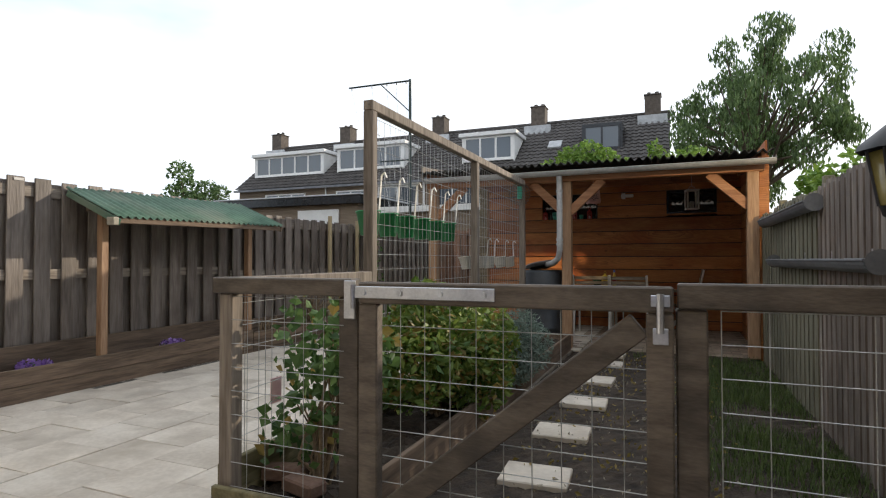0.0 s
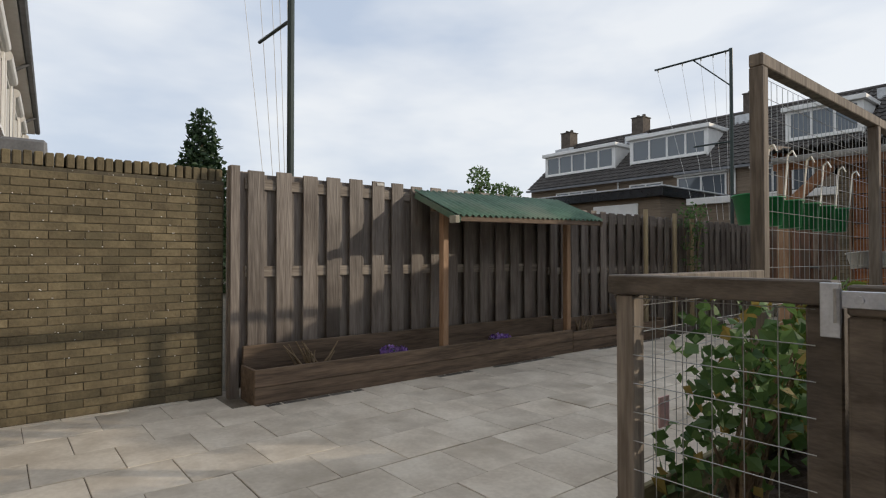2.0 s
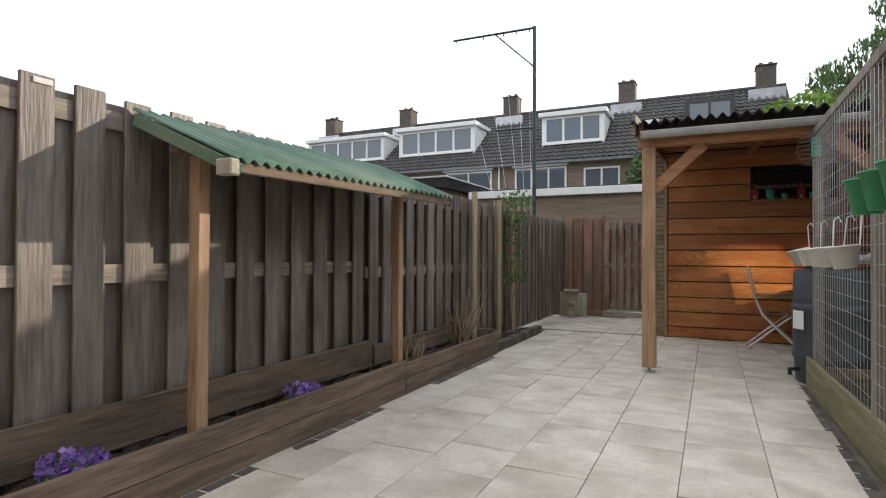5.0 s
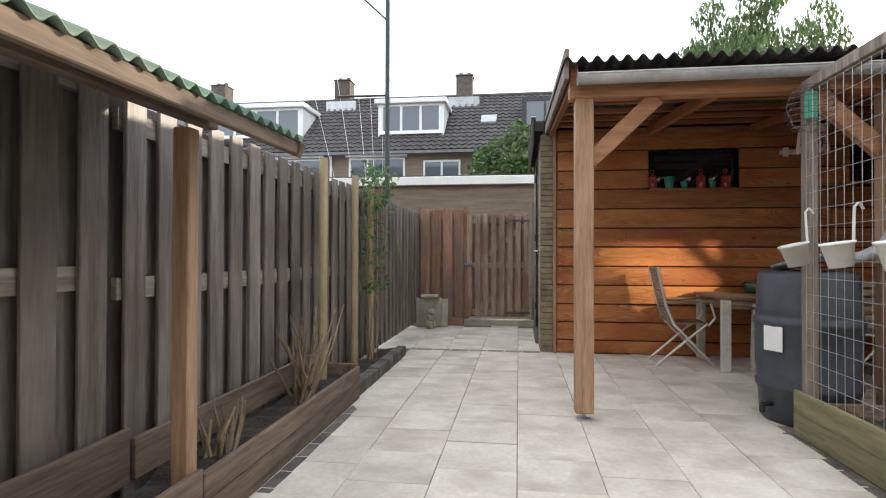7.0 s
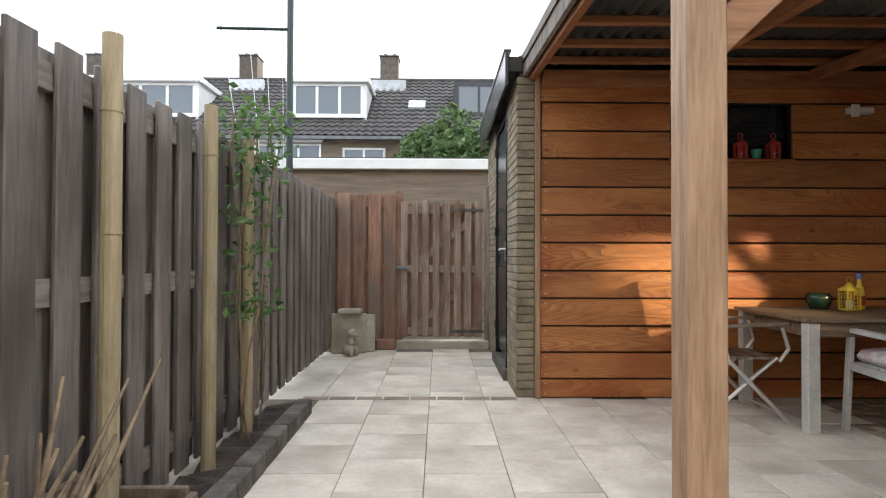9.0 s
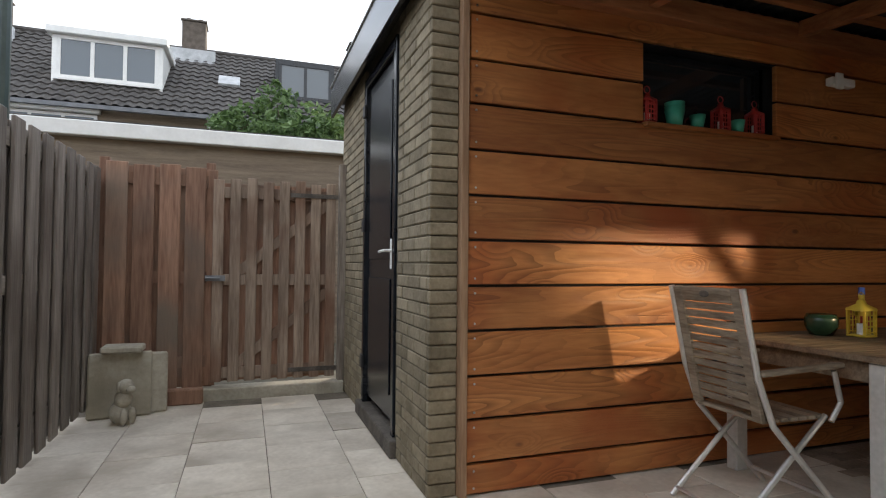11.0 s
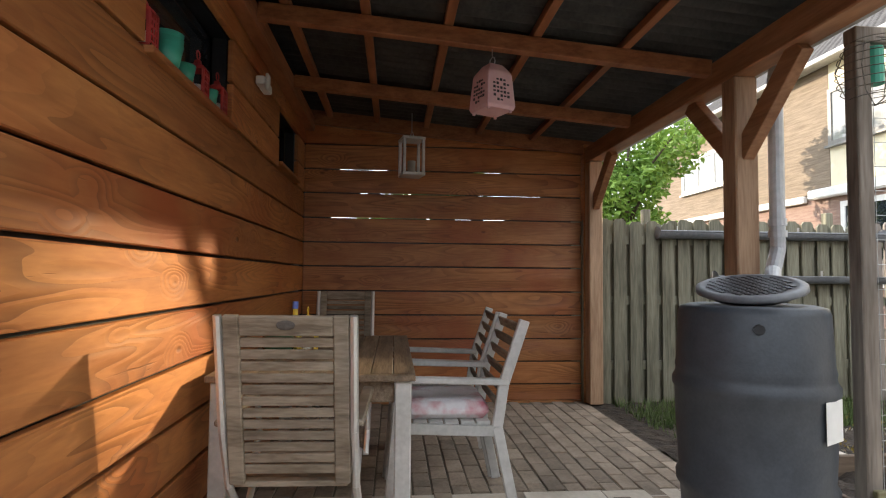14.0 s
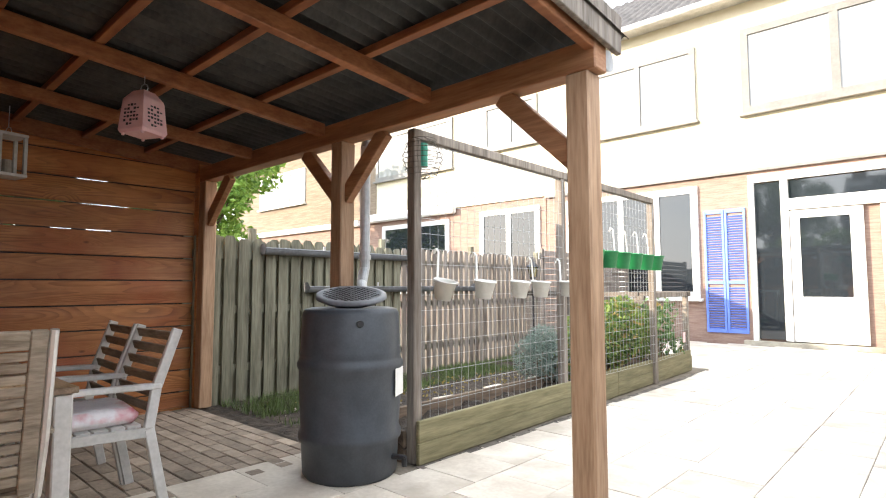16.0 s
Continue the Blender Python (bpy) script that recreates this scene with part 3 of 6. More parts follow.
# ---- west fence ----
def board_run(f, x0, x1, height, pitch, width, mat, seed):
    """Upright boards nailed by turns on both sides of three rails, along the fence's own x."""
    rnd = random.Random(seed)
    front = [mesh_of("board", box(B(), -width / 2, width / 2, 0, 0.019, 0.06, height - d, 0.004), mat) for d in (0.0, 0.006, 0.014)]
    back = [mesh_of("back_board", box(B(), -pitch / 2 + 0.008, pitch / 2 - 0.008, 0, 0.019, 0.06, height - 0.022 - d, 0.003), mat) for d in (0.0, 0.012)]
    n = int((x1 - x0) / pitch)
    piece("back_board", back[0], f, (x0 - 0.5 * pitch, 0.052, 0), 0)
    for i in range(n + 1):
        o = piece("board", front[rnd.randrange(3)], f, (x0 + i * pitch + rnd.uniform(-0.006, 0.006), rnd.uniform(-0.004, 0.003), 0), rnd.uniform(-0.8, 0.8))
        o.rotation_euler.y = rnd.uniform(-0.003, 0.003)
        piece("back_board", back[rnd.randrange(2)], f, (x0 + (i + 0.5) * pitch, 0.052, 0), 0)
    for z in (0.22, height * 0.545, height - 0.12):
        bm = B()
        box(bm, x0 - width / 2 - 0.02, x1 + width / 2, 0.0225, 0.0495, z - 0.045, z + 0.045)
        part("rail", bm, M_RAIL, f)


fence_west = thing("fence_west", "weathered grey-brown fence of overlapping upright boards", "fence", (-5.23, 1.68, 0), 90, kind="structure")
board_run(fence_west, 0.115, 3.72, 1.885, 0.2385, 0.14, M_FENCE, 10)
board_run(fence_west, 3.93, 10.62, 1.79, 0.2125, 0.128, M_FENCE, 11)
for y in (3.45, 5.4, 7.3, 9.2, 11.1, 12.28):
    bm = B()
    box(bm, y - 1.68 - 0.035, y - 1.68 + 0.035, 0.09, 0.16, -0.04, 1.74, 0.004)
    part("post", bm, M_FENCE, fence_west)
bm = B()
box(bm, -0.105, -0.03, -0.012, 0.08, -0.04, 1.9, 0.004)
part("post", bm, M_FENCE, fence_west)
bm = B()
box(bm, 1.29, 1.37, -0.009, -0.004, 1.845, 1.87, 0.002)
part("tag", bm, M_GREYWHITE, fence_west, "small pale tag near the board's top")

# ---- east fence ----
fence_east = thing("fence_east", "greenish grey fence of rounded upright pickets", "fence", (0.97, 1.2, 0), 90, kind="structure")
rnd = random.Random(3)


def picket_meshes(w, mat):
    """Four heights of a picket with cut top corners."""
    out = []
    for k in range(4):
        h = 1.62 + 0.03 * k
        bm = B()
        vs = [(-w, -0.045), (w, -0.045), (w, h - 0.03), (w * 0.58, h), (-w * 0.58, h), (-w, h - 0.03)]
        f0 = bm.faces.new([bm.verts.new((x, 0, z)) for x, z in vs])
        g = bmesh.ops.extrude_face_region(bm, geom=[f0])
        bmesh.ops.translate(bm, verts=[v for v in g["geom"] if isinstance(v, bmesh.types.BMVert)], vec=(0, 0.02, 0))
        bmesh.ops.recalc_face_normals(bm, faces=bm.faces)
        out.append(mesh_of("picket", bm, mat))
    return out


for start, count, step, pk in ((0.0, 30, 0.118, picket_meshes(0.04, M_FENCE)), (3.56, 18, 0.155, picket_meshes(0.058, M_FENCE_GREEN))):
    for i in range(count):
        x = start + i * step
        arch = int(1.5 + 1.5 * math.sin(math.pi * (x % 1.86) / 1.86))
        piece("picket", pk[arch], fence_east, (x, 0.0, rnd.uniform(-0.01, 0.01)), rnd.uniform(-1.5, 1.5))
        piece("back_picket", pk[arch], fence_east, (x + step / 2, -0.065, rnd.uniform(-0.03, 0.0)), 0)
for z in (0.32, 0.92, 1.48):
    bm = B()
    box(bm, -0.06, 6.25, -0.041, -0.004, z - 0.04, z + 0.04)
    part("rail", bm, M_FENCE_GREEN, fence_east)
for i in range(4):
    bm = B()
    box(bm, i * 1.86 - 0.035, i * 1.86 + 0.035, -0.14, -0.07, -0.04, 1.78, 0.004)
    part("post", bm, M_FENCE_GREEN, fence_east)
# tall screen nearer to the house
screen = thing("fence_screen", "brown-grey slatted privacy screen beside the terrace", "fence", (0.97, 1.1, 0), kind="structure")
for i in range(16):
    bm = B()
    box(bm, -0.01, 0.012, -3.6, 0.0, 0.06 + i * 0.11, 0.16 + i * 0.11, 0.003)
    part("slat", bm, M_FENCE, screen)
for y in (-3.6, -1.8, 0.0):
    bm = B()
    box(bm, 0.014, 0.08, y - 0.035, y + 0.035, -0.04, 1.85, 0.004)
    part("post", bm, M_FENCE, screen)

# gutters used as planters on the east fence
for y0, y1, z in ((4.5, 6.75, 1.53), (3.2, 6.2, 1.12)):
    gp = thing("gutter_planter", "grey plastic gutter hung on the fence as planter", "planter", (0.9, (y0 + y1) / 2, z), group="gutters on the fence")
    bm = B()
    h = (y1 - y0) / 2
    for i in range(9):
        a0, a1 = math.pi * (1 + i / 9), math.pi * (1 + (i + 1) / 9)
        for r in (0.066, 0.06):
            v = [bm.verts.new((r * math.cos(a), y, 0.03 + r * math.sin(a))) for a in (a0, a1) for y in (-h, h)]
            bm.faces.new((v[0], v[1], v[3], v[2]))
    for sx in (-1, 1):
        rod(bm, (sx * 0.066, -h, 0.03), (sx * 0.066, h, 0.03), 0.008, 0.008, 6)
    for y in (-h, h):
        bmesh.ops.create_circle(bm, cap_ends=True, segments=16, radius=0.063, matrix=Matrix.Translation((0, y, 0.02)) @ Euler((math.pi / 2, 0, 0)).to_matrix().to_4x4())
    part("channel", bm, M_PVC, gp)
    for k in range(4):
        y = -h * 0.8 + k * h * 0.53
        bm = B()
        box(bm, -0.07, 0.07, y - 0.012, y + 0.012, 0.032, 0.04)
        box(bm, 0.05, 0.068, y - 0.012, y + 0.012, 0.04, 0.09)
        part("bracket", bm, M_STEEL, gp)

# ---- back gate and panel ----
panel = thing("fence_north", "reddish brown closed board panel beside the back gate", "fence", (-5.22, 12.35, 0), kind="structure")
for i in range(4):
    bm = B()
    box(bm, i * 0.185, i * 0.185 + 0.15, 0, 0.02, 0.1, 1.86 - (i % 2) * 0.015, 0.004)
    part("board", bm, M_RED_GATE, panel)
    bm = B()
    box(bm, i * 0.185 - 0.035 + 0.14, i * 0.185 + 0.235 - 0.0, 0.046, 0.064, 0.1, 1.84, 0.003)
    part("back_board", bm, M_RED_GATE, panel)
for z in (0.3, 0.97, 1.74):
    bm = B()
    box(bm, -0.02, 0.72, 0.022, 0.044, z - 0.045, z + 0.045)
    part("rail", bm, M_RED_GATE, panel)
for x in (-0.06, 0.7):
    bm = B()
    box(bm, x, x + 0.07, 0.07, 0.14, -0.04, 1.9, 0.004)
    part("post", bm, M_RED_GATE, panel)
back_gate = thing("door_2", "closed brown slatted back gate with diagonal brace", "gate", (-4.48, 12.35, 0), kind="structure")
for i in range(8):
    bm = B()
    box(bm, 0.02 + i * 0.1285, 0.02 + i * 0.1285 + 0.082, 0.0, 0.02, 0.13, 1.76 + (i % 3) * 0.012, 0.003)
    part("slat", bm, M_OLDGATE, back_gate)
for i in range(7):
    bm = B()
    box(bm, 0.085 + i * 0.1285, 0.085 + i * 0.1285 + 0.08, 0.058, 0.075, 0.13, 1.74, 0.003)
    part("back_slat", bm, M_RED_GATE, back_gate)
for z in (0.2, 0.95, 1.66):
    bm = B()
    box(bm, 0.02, 1.0, 0.0215, 0.045, z - 0.045, z + 0.045, 0.003)
    part("rail", bm, M_OLDGATE, back_gate)
for z0 in (0.25, 1.0):
    bm = B()
    bar(bm, (0.2, 0.034, z0), (0.95, 0.034, z0 + 0.61), 0.08, 0.022, 0.003, (0, 1, 0))
    part("brace", bm, M_OLDGATE, back_gate)
for z in (0.2, 1.66):
    bm = B()
    box(bm, 0.62, 1.02, -0.008, -0.001, z - 0.018, z + 0.018)
    part("strap_hinge", bm, M_DARKEDGE, back_gate)
bm = B()
box(bm, -0.03, 0.12, -0.02, -0.002, 0.94, 0.985)
rod(bm, (-0.03, -0.03, 0.965), (0.08, -0.03, 0.965), 0.009)
part("latch", bm, M_PVC, back_gate)
bm = B()
box(bm, 1.03, 1.1, 0.0, 0.07, -0.03, 1.95, 0.004)
part("gate_post", bm, M_CAGE, back_gate)
sill = solid("step", box(B(), -5.15, -3.4, 12.3, 12.46, -0.03, 0.09, 0.008), M_STONE, "pale concrete sill under the back gate", "step", kind="structure")

# ---- garage behind the gate ----
garage = thing("garage", "low brown brick garage with white roof edge", "garage", (-5.5, 13.9, 0))
garage.matrix_basis = Matrix()
bm = B()
box(bm, -8.4, -1.6, 15.5, 20, -0.04, 2.63)
part("wall", bm, M_FARBRICK, garage)
bm = B()
box(bm, -8.55, -1.5, 15.38, 20.1, 2.634, 2.82, 0.01)
part("roof_edge", bm, M_WHITE, garage, "white painted fascia")
bm = B()
box(bm, -8.45, -1.6, 15.45, 20.0, 2.824, 2.85)
part("roof", bm, M_DARKSHEET, garage)
extension = thing("outbuilding", "flat-roofed brick outbuilding with dark fascia", "outbuilding", (-11, 15.5, 0))
extension.matrix_basis = Matrix()
bm = B()
box(bm, -15.5, -9.3, 15.3, 20.5, -0.04, 2.95)
part("wall", bm, M_FARBRICK, extension)
bm = B()
box(bm, -15.7, -9.1, 15.1, 20.7, 2.954, 3.22, 0.01)
part("fascia", bm, M_BLACK, extension)
bm = B()
box(bm, -15.75, -9.05, 15.05, 20.75, 3.224, 3.27, 0.01)
part("roof_edge", bm, M_LEAD, extension)
bm = B()
box(bm, -11.6, -10.0, 15.24, 15.296, 1.9, 2.8, 0.01)
part("window", bm, M_WHITE, extension)


# ---- far row of houses ----
def tiled_slope(x0, x1, e, r, courses, pitch=0.3):
    """Pantiles on a slope from eave e = (y, z) to ridge r: stepped courses with a wave across."""
    n = int((x1 - x0) / pitch) * 4
    vs, fs = [], []
    ny, nz = -(r[1] - e[1]), (r[0] - e[0])
    ln = math.hypot(ny, nz)
    ny, nz = ny / ln, nz / ln
    for c in range(courses):
        for t, lift in ((c / courses, 0.055), ((c + 1) / courses, 0.01)):
            for i in range(n + 1):
                w = 0.03 * math.sin(2 * math.pi * i / 4 + 0.6) + lift
                vs.append((x0 + (x1 - x0) * i / n, e[0] + (r[0] - e[0]) * t + ny * w, e[1] + (r[1] - e[1]) * t + nz * w))
    for j in range(2 * courses - 1):
        for i in range(n):
            a = j * (n + 1) + i
            fs.append((a, a + 1, a + n + 2, a + n + 1))
    me = bpy.data.meshes.new("roof_tiles")
    me.from_pydata(vs, [], fs)
    me.materials.append(M_ROOFTILE)
    return me


def house_window(parent, x0, x1, z0, z1, y, panes=2, out=-1, frame=M_WHITE, glass=M_FARGLASS, ft=0.08, sill=True):
    """A framed window in a facade at y that looks to out (-1 or 1 along y)."""
    def yy(a, b):
        return sorted((y + out * a, y + out * b))
    fr = B()
    box(fr, x0, x1, *yy(0.0, 0.06), z0, z0 + ft)
    box(fr, x0, x1, *yy(0.0, 0.06), z1 - ft, z1)
    for k in range(panes + 1):
        c = x0 + ft / 2 + (x1 - x0 - ft) * k / panes
        box(fr, c - ft / 2, c + ft / 2, *yy(0.0, 0.058), z0 + ft, z1 - ft)
    w = part("window", fr, frame, parent)
    for k in range(panes):
        a = x0 + ft + (x1 - x0 - ft) * k / panes
        b = x0 + (x1 - x0 - ft) * (k + 1) / panes
        bm = B()
        box(bm, a, b, *yy(0.005, 0.025), z0 + ft, z1 - ft)
        part("pane", bm, glass, w)
    if sill:
        bm = B()
        box(bm, x0 - 0.05, x1 + 0.05, *yy(0.0, 0.14), z0 - 0.06, z0 - 0.004)
        part("sill", bm, frame, w)
    return w


row = thing("terraced_house", "distant terraced houses with dark tiled roof and dormers", "house", (-13, 30, 0))
row.matrix_basis = pose(0, 0, 0.21) @ Matrix.Diagonal((0.82, 0.82, 0.82, 1))
EY, EZ, RY, RZ = 27.4, 5.55, 32.0, 9.05
bm = B()
box(bm, -25.6, -0.2, 27.7, 36, -0.32, 5.5)
part("wall", bm, M_FARBRICK, row)
roof = new("roof", tiled_slope(-25.7, -0.1, (EY, EZ), (RY, RZ), 15))
roof.parent = row
bm = B()
v = [bm.verts.new(p) for p in ((-25.65, EY + 0.1, EZ - 0.02), (-25.65, RY, RZ - 0.04), (-25.65, 36.5, EZ - 0.02), (-0.15, EY + 0.1, EZ - 0.02), (-0.15, RY, RZ - 0.04), (-0.15, 36.5, EZ - 0.02))]
for f in ((0, 1, 2), (3, 5, 4), (1, 4, 5, 2), (0, 3, 4, 1), (0, 2, 5, 3)):
    bm.faces.new([v[k] for k in f])
part("roof_body", bm, M_ROOFTILE, row)
bm = B()
rod(bm, (-25.7, RY, RZ + 0.03), (-0.1, RY, RZ + 0.03), 0.11, 0.11, 8)
part("ridge", bm, M_ROOFTILE, roof)
bm = B()
box(bm, -25.7, -0.1, EY - 0.12, EY + 0.02, EZ - 0.14, EZ - 0.02)
part("gutter", bm, M_PVC, row)
for x in (-25.6, -20.0, -13.3, -7.1, -0.95):
    bm = B()
    box(bm, x - 0.4, x + 0.4, RY - 0.75, RY + 0.1, RZ - 0.9, RZ + 0.85, 0.02)
    ch = part("chimney", bm, M_CHIMNEY, row)
    bm = B()
    box(bm, x - 0.44, x + 0.44, RY - 0.8, RY + 0.15, RZ + 0.854, RZ + 0.91, 0.01)
    part("cap", bm, M_DARKEDGE, ch)
    for dx in (-0.2, 0.2):
        bm = B()
        rod(bm, (x + dx, RY - 0.3, RZ + 0.91), (x + dx, RY - 0.3, RZ + 1.1), 0.12, 0.1, 10)
        part("chimney_pot", bm, M_DARKEDGE, ch)
    bm = B()
    box(bm, x - 0.75, x + 0.75, RY - 0.95, RY - 0.76, RZ - 0.75, RZ - 0.25)
    part("flashing", bm, M_LEAD, ch, "pale lead flashing")


def roof_z(y):
    return EZ + (y - EY) * (RZ - EZ) / (RY - EY)


for x0, x1, panes, z0, z1 in ((-25.1, -19.8, 5, 6.62, 7.75), (-18.8, -14.3, 4, 6.65, 7.85), (-10.7, -7.75, 3, 6.65, 7.85)):
    bm = B()
    box(bm, x0 + 0.1, x1 - 0.1, 28.62, 31.0, z0 - 0.2, z1 + 0.0)
    dm = part("dormer", bm, M_LEAD, row, "flat-roofed white dormer")
    bm = B()
    box(bm, x0 - 0.15, x1 + 0.15, 28.35, 31.1, z1 + 0.01, z1 + 0.22, 0.02)
    part("dormer_roof", bm, M_WHITE, dm)
    for x in (x0 - 0.02, x1 - 0.1):
        bm = B()
        v = [bm.verts.new(p) for p in ((x, 28.55, z0 - 0.25), (x, 28.55, z1), (x, 31.0, z1), (x + 0.12, 28.55, z0 - 0.25), (x + 0.12, 28.55, z1), (x + 0.12, 31.0, z1))]
        for f in ((0, 1, 2), (3, 5, 4), (0, 3, 4, 1), (1, 4, 5, 2), (0, 2, 5, 3)):
            bm.faces.new([v[k] for k in f])
        part("cheek", bm, M_WHITE, dm)
    house_window(row, x0 + 0.1, x1 - 0.1, z0 - 0.1, z1, 28.6, panes, -1, M_WHITE, M_FARGLASS, 0.11)
bm = B()
box(bm, -4.3, -2.3, 29.0, 31.2, 6.7, 8.1)
dm = part("dormer", bm, M_BLACK, row, "dark dormer with pale curtain")
house_window(row, -4.2, -2.4, 6.75, 8.0, 28.98, 2, -1, M_BLACK, M_FARGLASS, 0.1)
bm = B()
bar(bm, (-5.8, 29.3, roof_z(29.3) + 0.1), (-5.8, 29.9, roof_z(29.9) + 0.1), 0.7, 0.1, 0.01)
part("roof_window", bm, M_LEAD, row)
for x0, x1, z0, z1, pn in ((-8.5, -6.9, 4.15, 5.15, 2), (-11.8, -9.3, 4.0, 5.3, 3), (-15.5, -13.0, 4.0, 5.3, 2), (-18.3, -16.3, 4.0, 5.2, 2), (-23.5, -20.5, 4.0, 5.2, 3), (-4.6, -2.4, 4.1, 5.15, 2),
                           (-8.8, -6.5, 0.9, 2.6, 2), (-14.2, -11.2, 0.9, 2.6, 3), (-20.2, -17.2, 0.9, 2.6, 3)):
    house_window(row, x0, x1, z0, z1, 27.7, pn)
    if z1 > 5.25:
        bm = B()
        box(bm, x0 - 0.1, x1 + 0.1, 27.45, 27.69, z1 + 0.02, z1 + 0.2, 0.02)
        part("shutter_box", bm, M_WHITE, row)
for x in (-6.3, -5.0, -12.6, -19.0):
    bm = B()
    rod(bm, (x, 27.62, 0), (x, 27.62, 5.45), 0.05)
    part("downpipe", bm, M_WHITE, row)

# ---- own house and neighbours behind the start ----
HY = -2.57
house = thing("house", "own house with cream panels, brick base and white doors", "house", (-2, HY, 0))
house.matrix_basis = Matrix()
bm = B()
box(bm, -6.4, 3.2, HY - 8, HY - 0.06, -0.04, 3.5)
part("wall", bm, M_REDBRICK, house)
bm = B()
box(bm, -6.4, 3.2, HY - 8, HY, 3.52, 7.0)
part("upper_wall", bm, M_CREAM, house, "cream coloured panel wall")
bm = B()
box(bm, -6.45, 3.2, HY - 0.02, HY + 0.03, 3.46, 3.515)
part("trim", bm, M_FRAMEGREY, house)
eaves = new("roof", tiled_slope(-6.5, 20, (HY + 0.45, 7.05), (HY - 4.2, 10.2), 14))
eaves.parent = house
bm = B()
v = [bm.verts.new(p) for p in ((-6.45, HY + 0.3, 7.02), (-6.45, HY - 4.2, 10.15), (-6.45, HY - 8.6, 7.02), (20, HY + 0.3, 7.02), (20, HY - 4.2, 10.15), (20, HY - 8.6, 7.02))]
for f in ((0, 1, 2), (3, 5, 4), (1, 4, 5, 2), (0, 3, 4, 1), (0, 2, 5, 3)):
    bm.faces.new([v[k] for k in f])
part("roof_body", bm, M_ROOFTILE, house)
bm = B()
box(bm, -6.5, 20, HY + 0.36, HY + 0.54, 6.94, 7.07, 0.02)
part("gutter", bm, M_GREYWHITE, house)
bm = B()
box(bm, -6.4, 20, HY + 0.0, HY + 0.36, 7.0, 7.03)
part("soffit", bm, M_GREYWHITE, house)
house_window(house, -0.62, 1.95, 4.72, 6.35, HY, 2, 1, M_FRAMEGREY, M_CURTAIN, 0.12)
house_window(house, -4.7, -1.52, 4.66, 6.42, HY, 2, 1, M_FRAMEGREY, M_CURTAIN, 0.14)
house_window(house, -0.56, 0.4, 0.9, 3.3, HY - 0.06, 1, 1, M_WHITE, M_GLASS, 0.14)
house_window(house, 0.42, 2.6, 0.9, 3.3, HY - 0.06, 3, 1, M_WHITE, M_GLASS, 0.12)
bm = B()
box(bm, -1.66, -1.56, HY - 0.06, HY + 0.06, 0.08, 3.35, 0.005)
box(bm, -5.0, -1.56, HY - 0.058, HY + 0.058, 3.22, 3.38, 0.005)
box(bm, -2.25, -2.12, HY - 0.058, HY + 0.058, 0.1, 3.21, 0.005)
box(bm, -5.0, -2.12, HY - 0.056, HY + 0.056, 2.62, 2.84, 0.005)
box(bm, -5.0, -4.88, HY - 0.056, HY + 0.056, 0.1, 2.6, 0.005)
fr = part("door_frame", bm, M_WHITE, house)
bm = B()
box(bm, -2.12, -1.66, HY - 0.03, HY - 0.01, 0.12, 3.2)
part("pane", bm, M_GLASS, fr)
bm = B()
box(bm, -4.98, -2.26, HY - 0.03, HY - 0.01, 2.85, 3.2)
part("pane", bm, M_GLASS, fr)
for x0 in (-3.4, -4.78):
    x1 = x0 + 1.14
    bm = B()
    box(bm, x0, x0 + 0.2, HY - 0.03, HY + 0.03, 0.1, 2.6, 0.004)
    box(bm, x1 - 0.16, x1, HY - 0.03, HY + 0.03, 0.1, 2.6, 0.004)
    box(bm, x0 + 0.2, x1 - 0.16, HY - 0.029, HY + 0.029, 0.1, 0.95, 0.004)
    box(bm, x0 + 0.2, x1 - 0.16, HY - 0.029, HY + 0.029, 2.45, 2.6, 0.004)
    d = part("door", bm, M_WHITE, house, "white garden door with large pane")
    bm = B()
    box(bm, x0 + 0.2, x1 - 0.16, HY - 0.012, HY + 0.008, 0.95, 2.45)
    part("pane", bm, M_GLASS, d)
bm = B()
box(bm, -5.2, -1.4, HY - 0.05, HY + 0.12, -0.02, 0.08, 0.006)
part("doorstep", bm, M_STONE, house)
shut = thing("shutter", "bright blue louvred double shutter on the brick pier", "shutter", (-1.07, HY - 0.058, 0.2))
for x0 in (-0.4, 0.005):
    bm = B()
    for a, b, c, e in ((0, 0.045, 0, 2.55), (0.35, 0.395, 0, 2.55), (0.046, 0.349, 0, 0.08), (0.046, 0.349, 2.47, 2.55), (0.046, 0.349, 1.0, 1.07)):
        box(bm, x0 + a, x0 + b, 0.002, 0.035, c, e, 0.003)
    lf = part("leaf", bm, M_BLUE, shut)
    for k in range(46):
        z = 0.1 + k * 0.051
        if 0.96 < z < 1.08:
            continue
        bm = B()
        bar(bm, (x0 + 0.047, 0.018, z), (x0 + 0.348, 0.018, z), 0.008, 0.036, 0, (0, 0.7, 0.7))
        part("louvre", bm, M_BLUE, lf)
neighbour = thing("neighbour_house", "adjoining brick house with cream upper panels and white windows", "house", (11, HY, 0))
neighbour.matrix_basis = Matrix()
bm = B()
box(bm, 3.22, 20, HY - 8, HY - 0.06, -0.04, 3.5)
part("wall", bm, M_REDBRICK, neighbour)
bm = B()
box(bm, 3.22, 9.9, HY - 8, HY - 0.01, 3.52, 7.0)
part("upper_wall", bm, M_CREAM, neighbour)
bm = B()
box(bm, 9.92, 20, HY - 8, HY - 0.012, 3.52, 7.0)
part("upper_wall", bm, M_FARBRICK, neighbour)
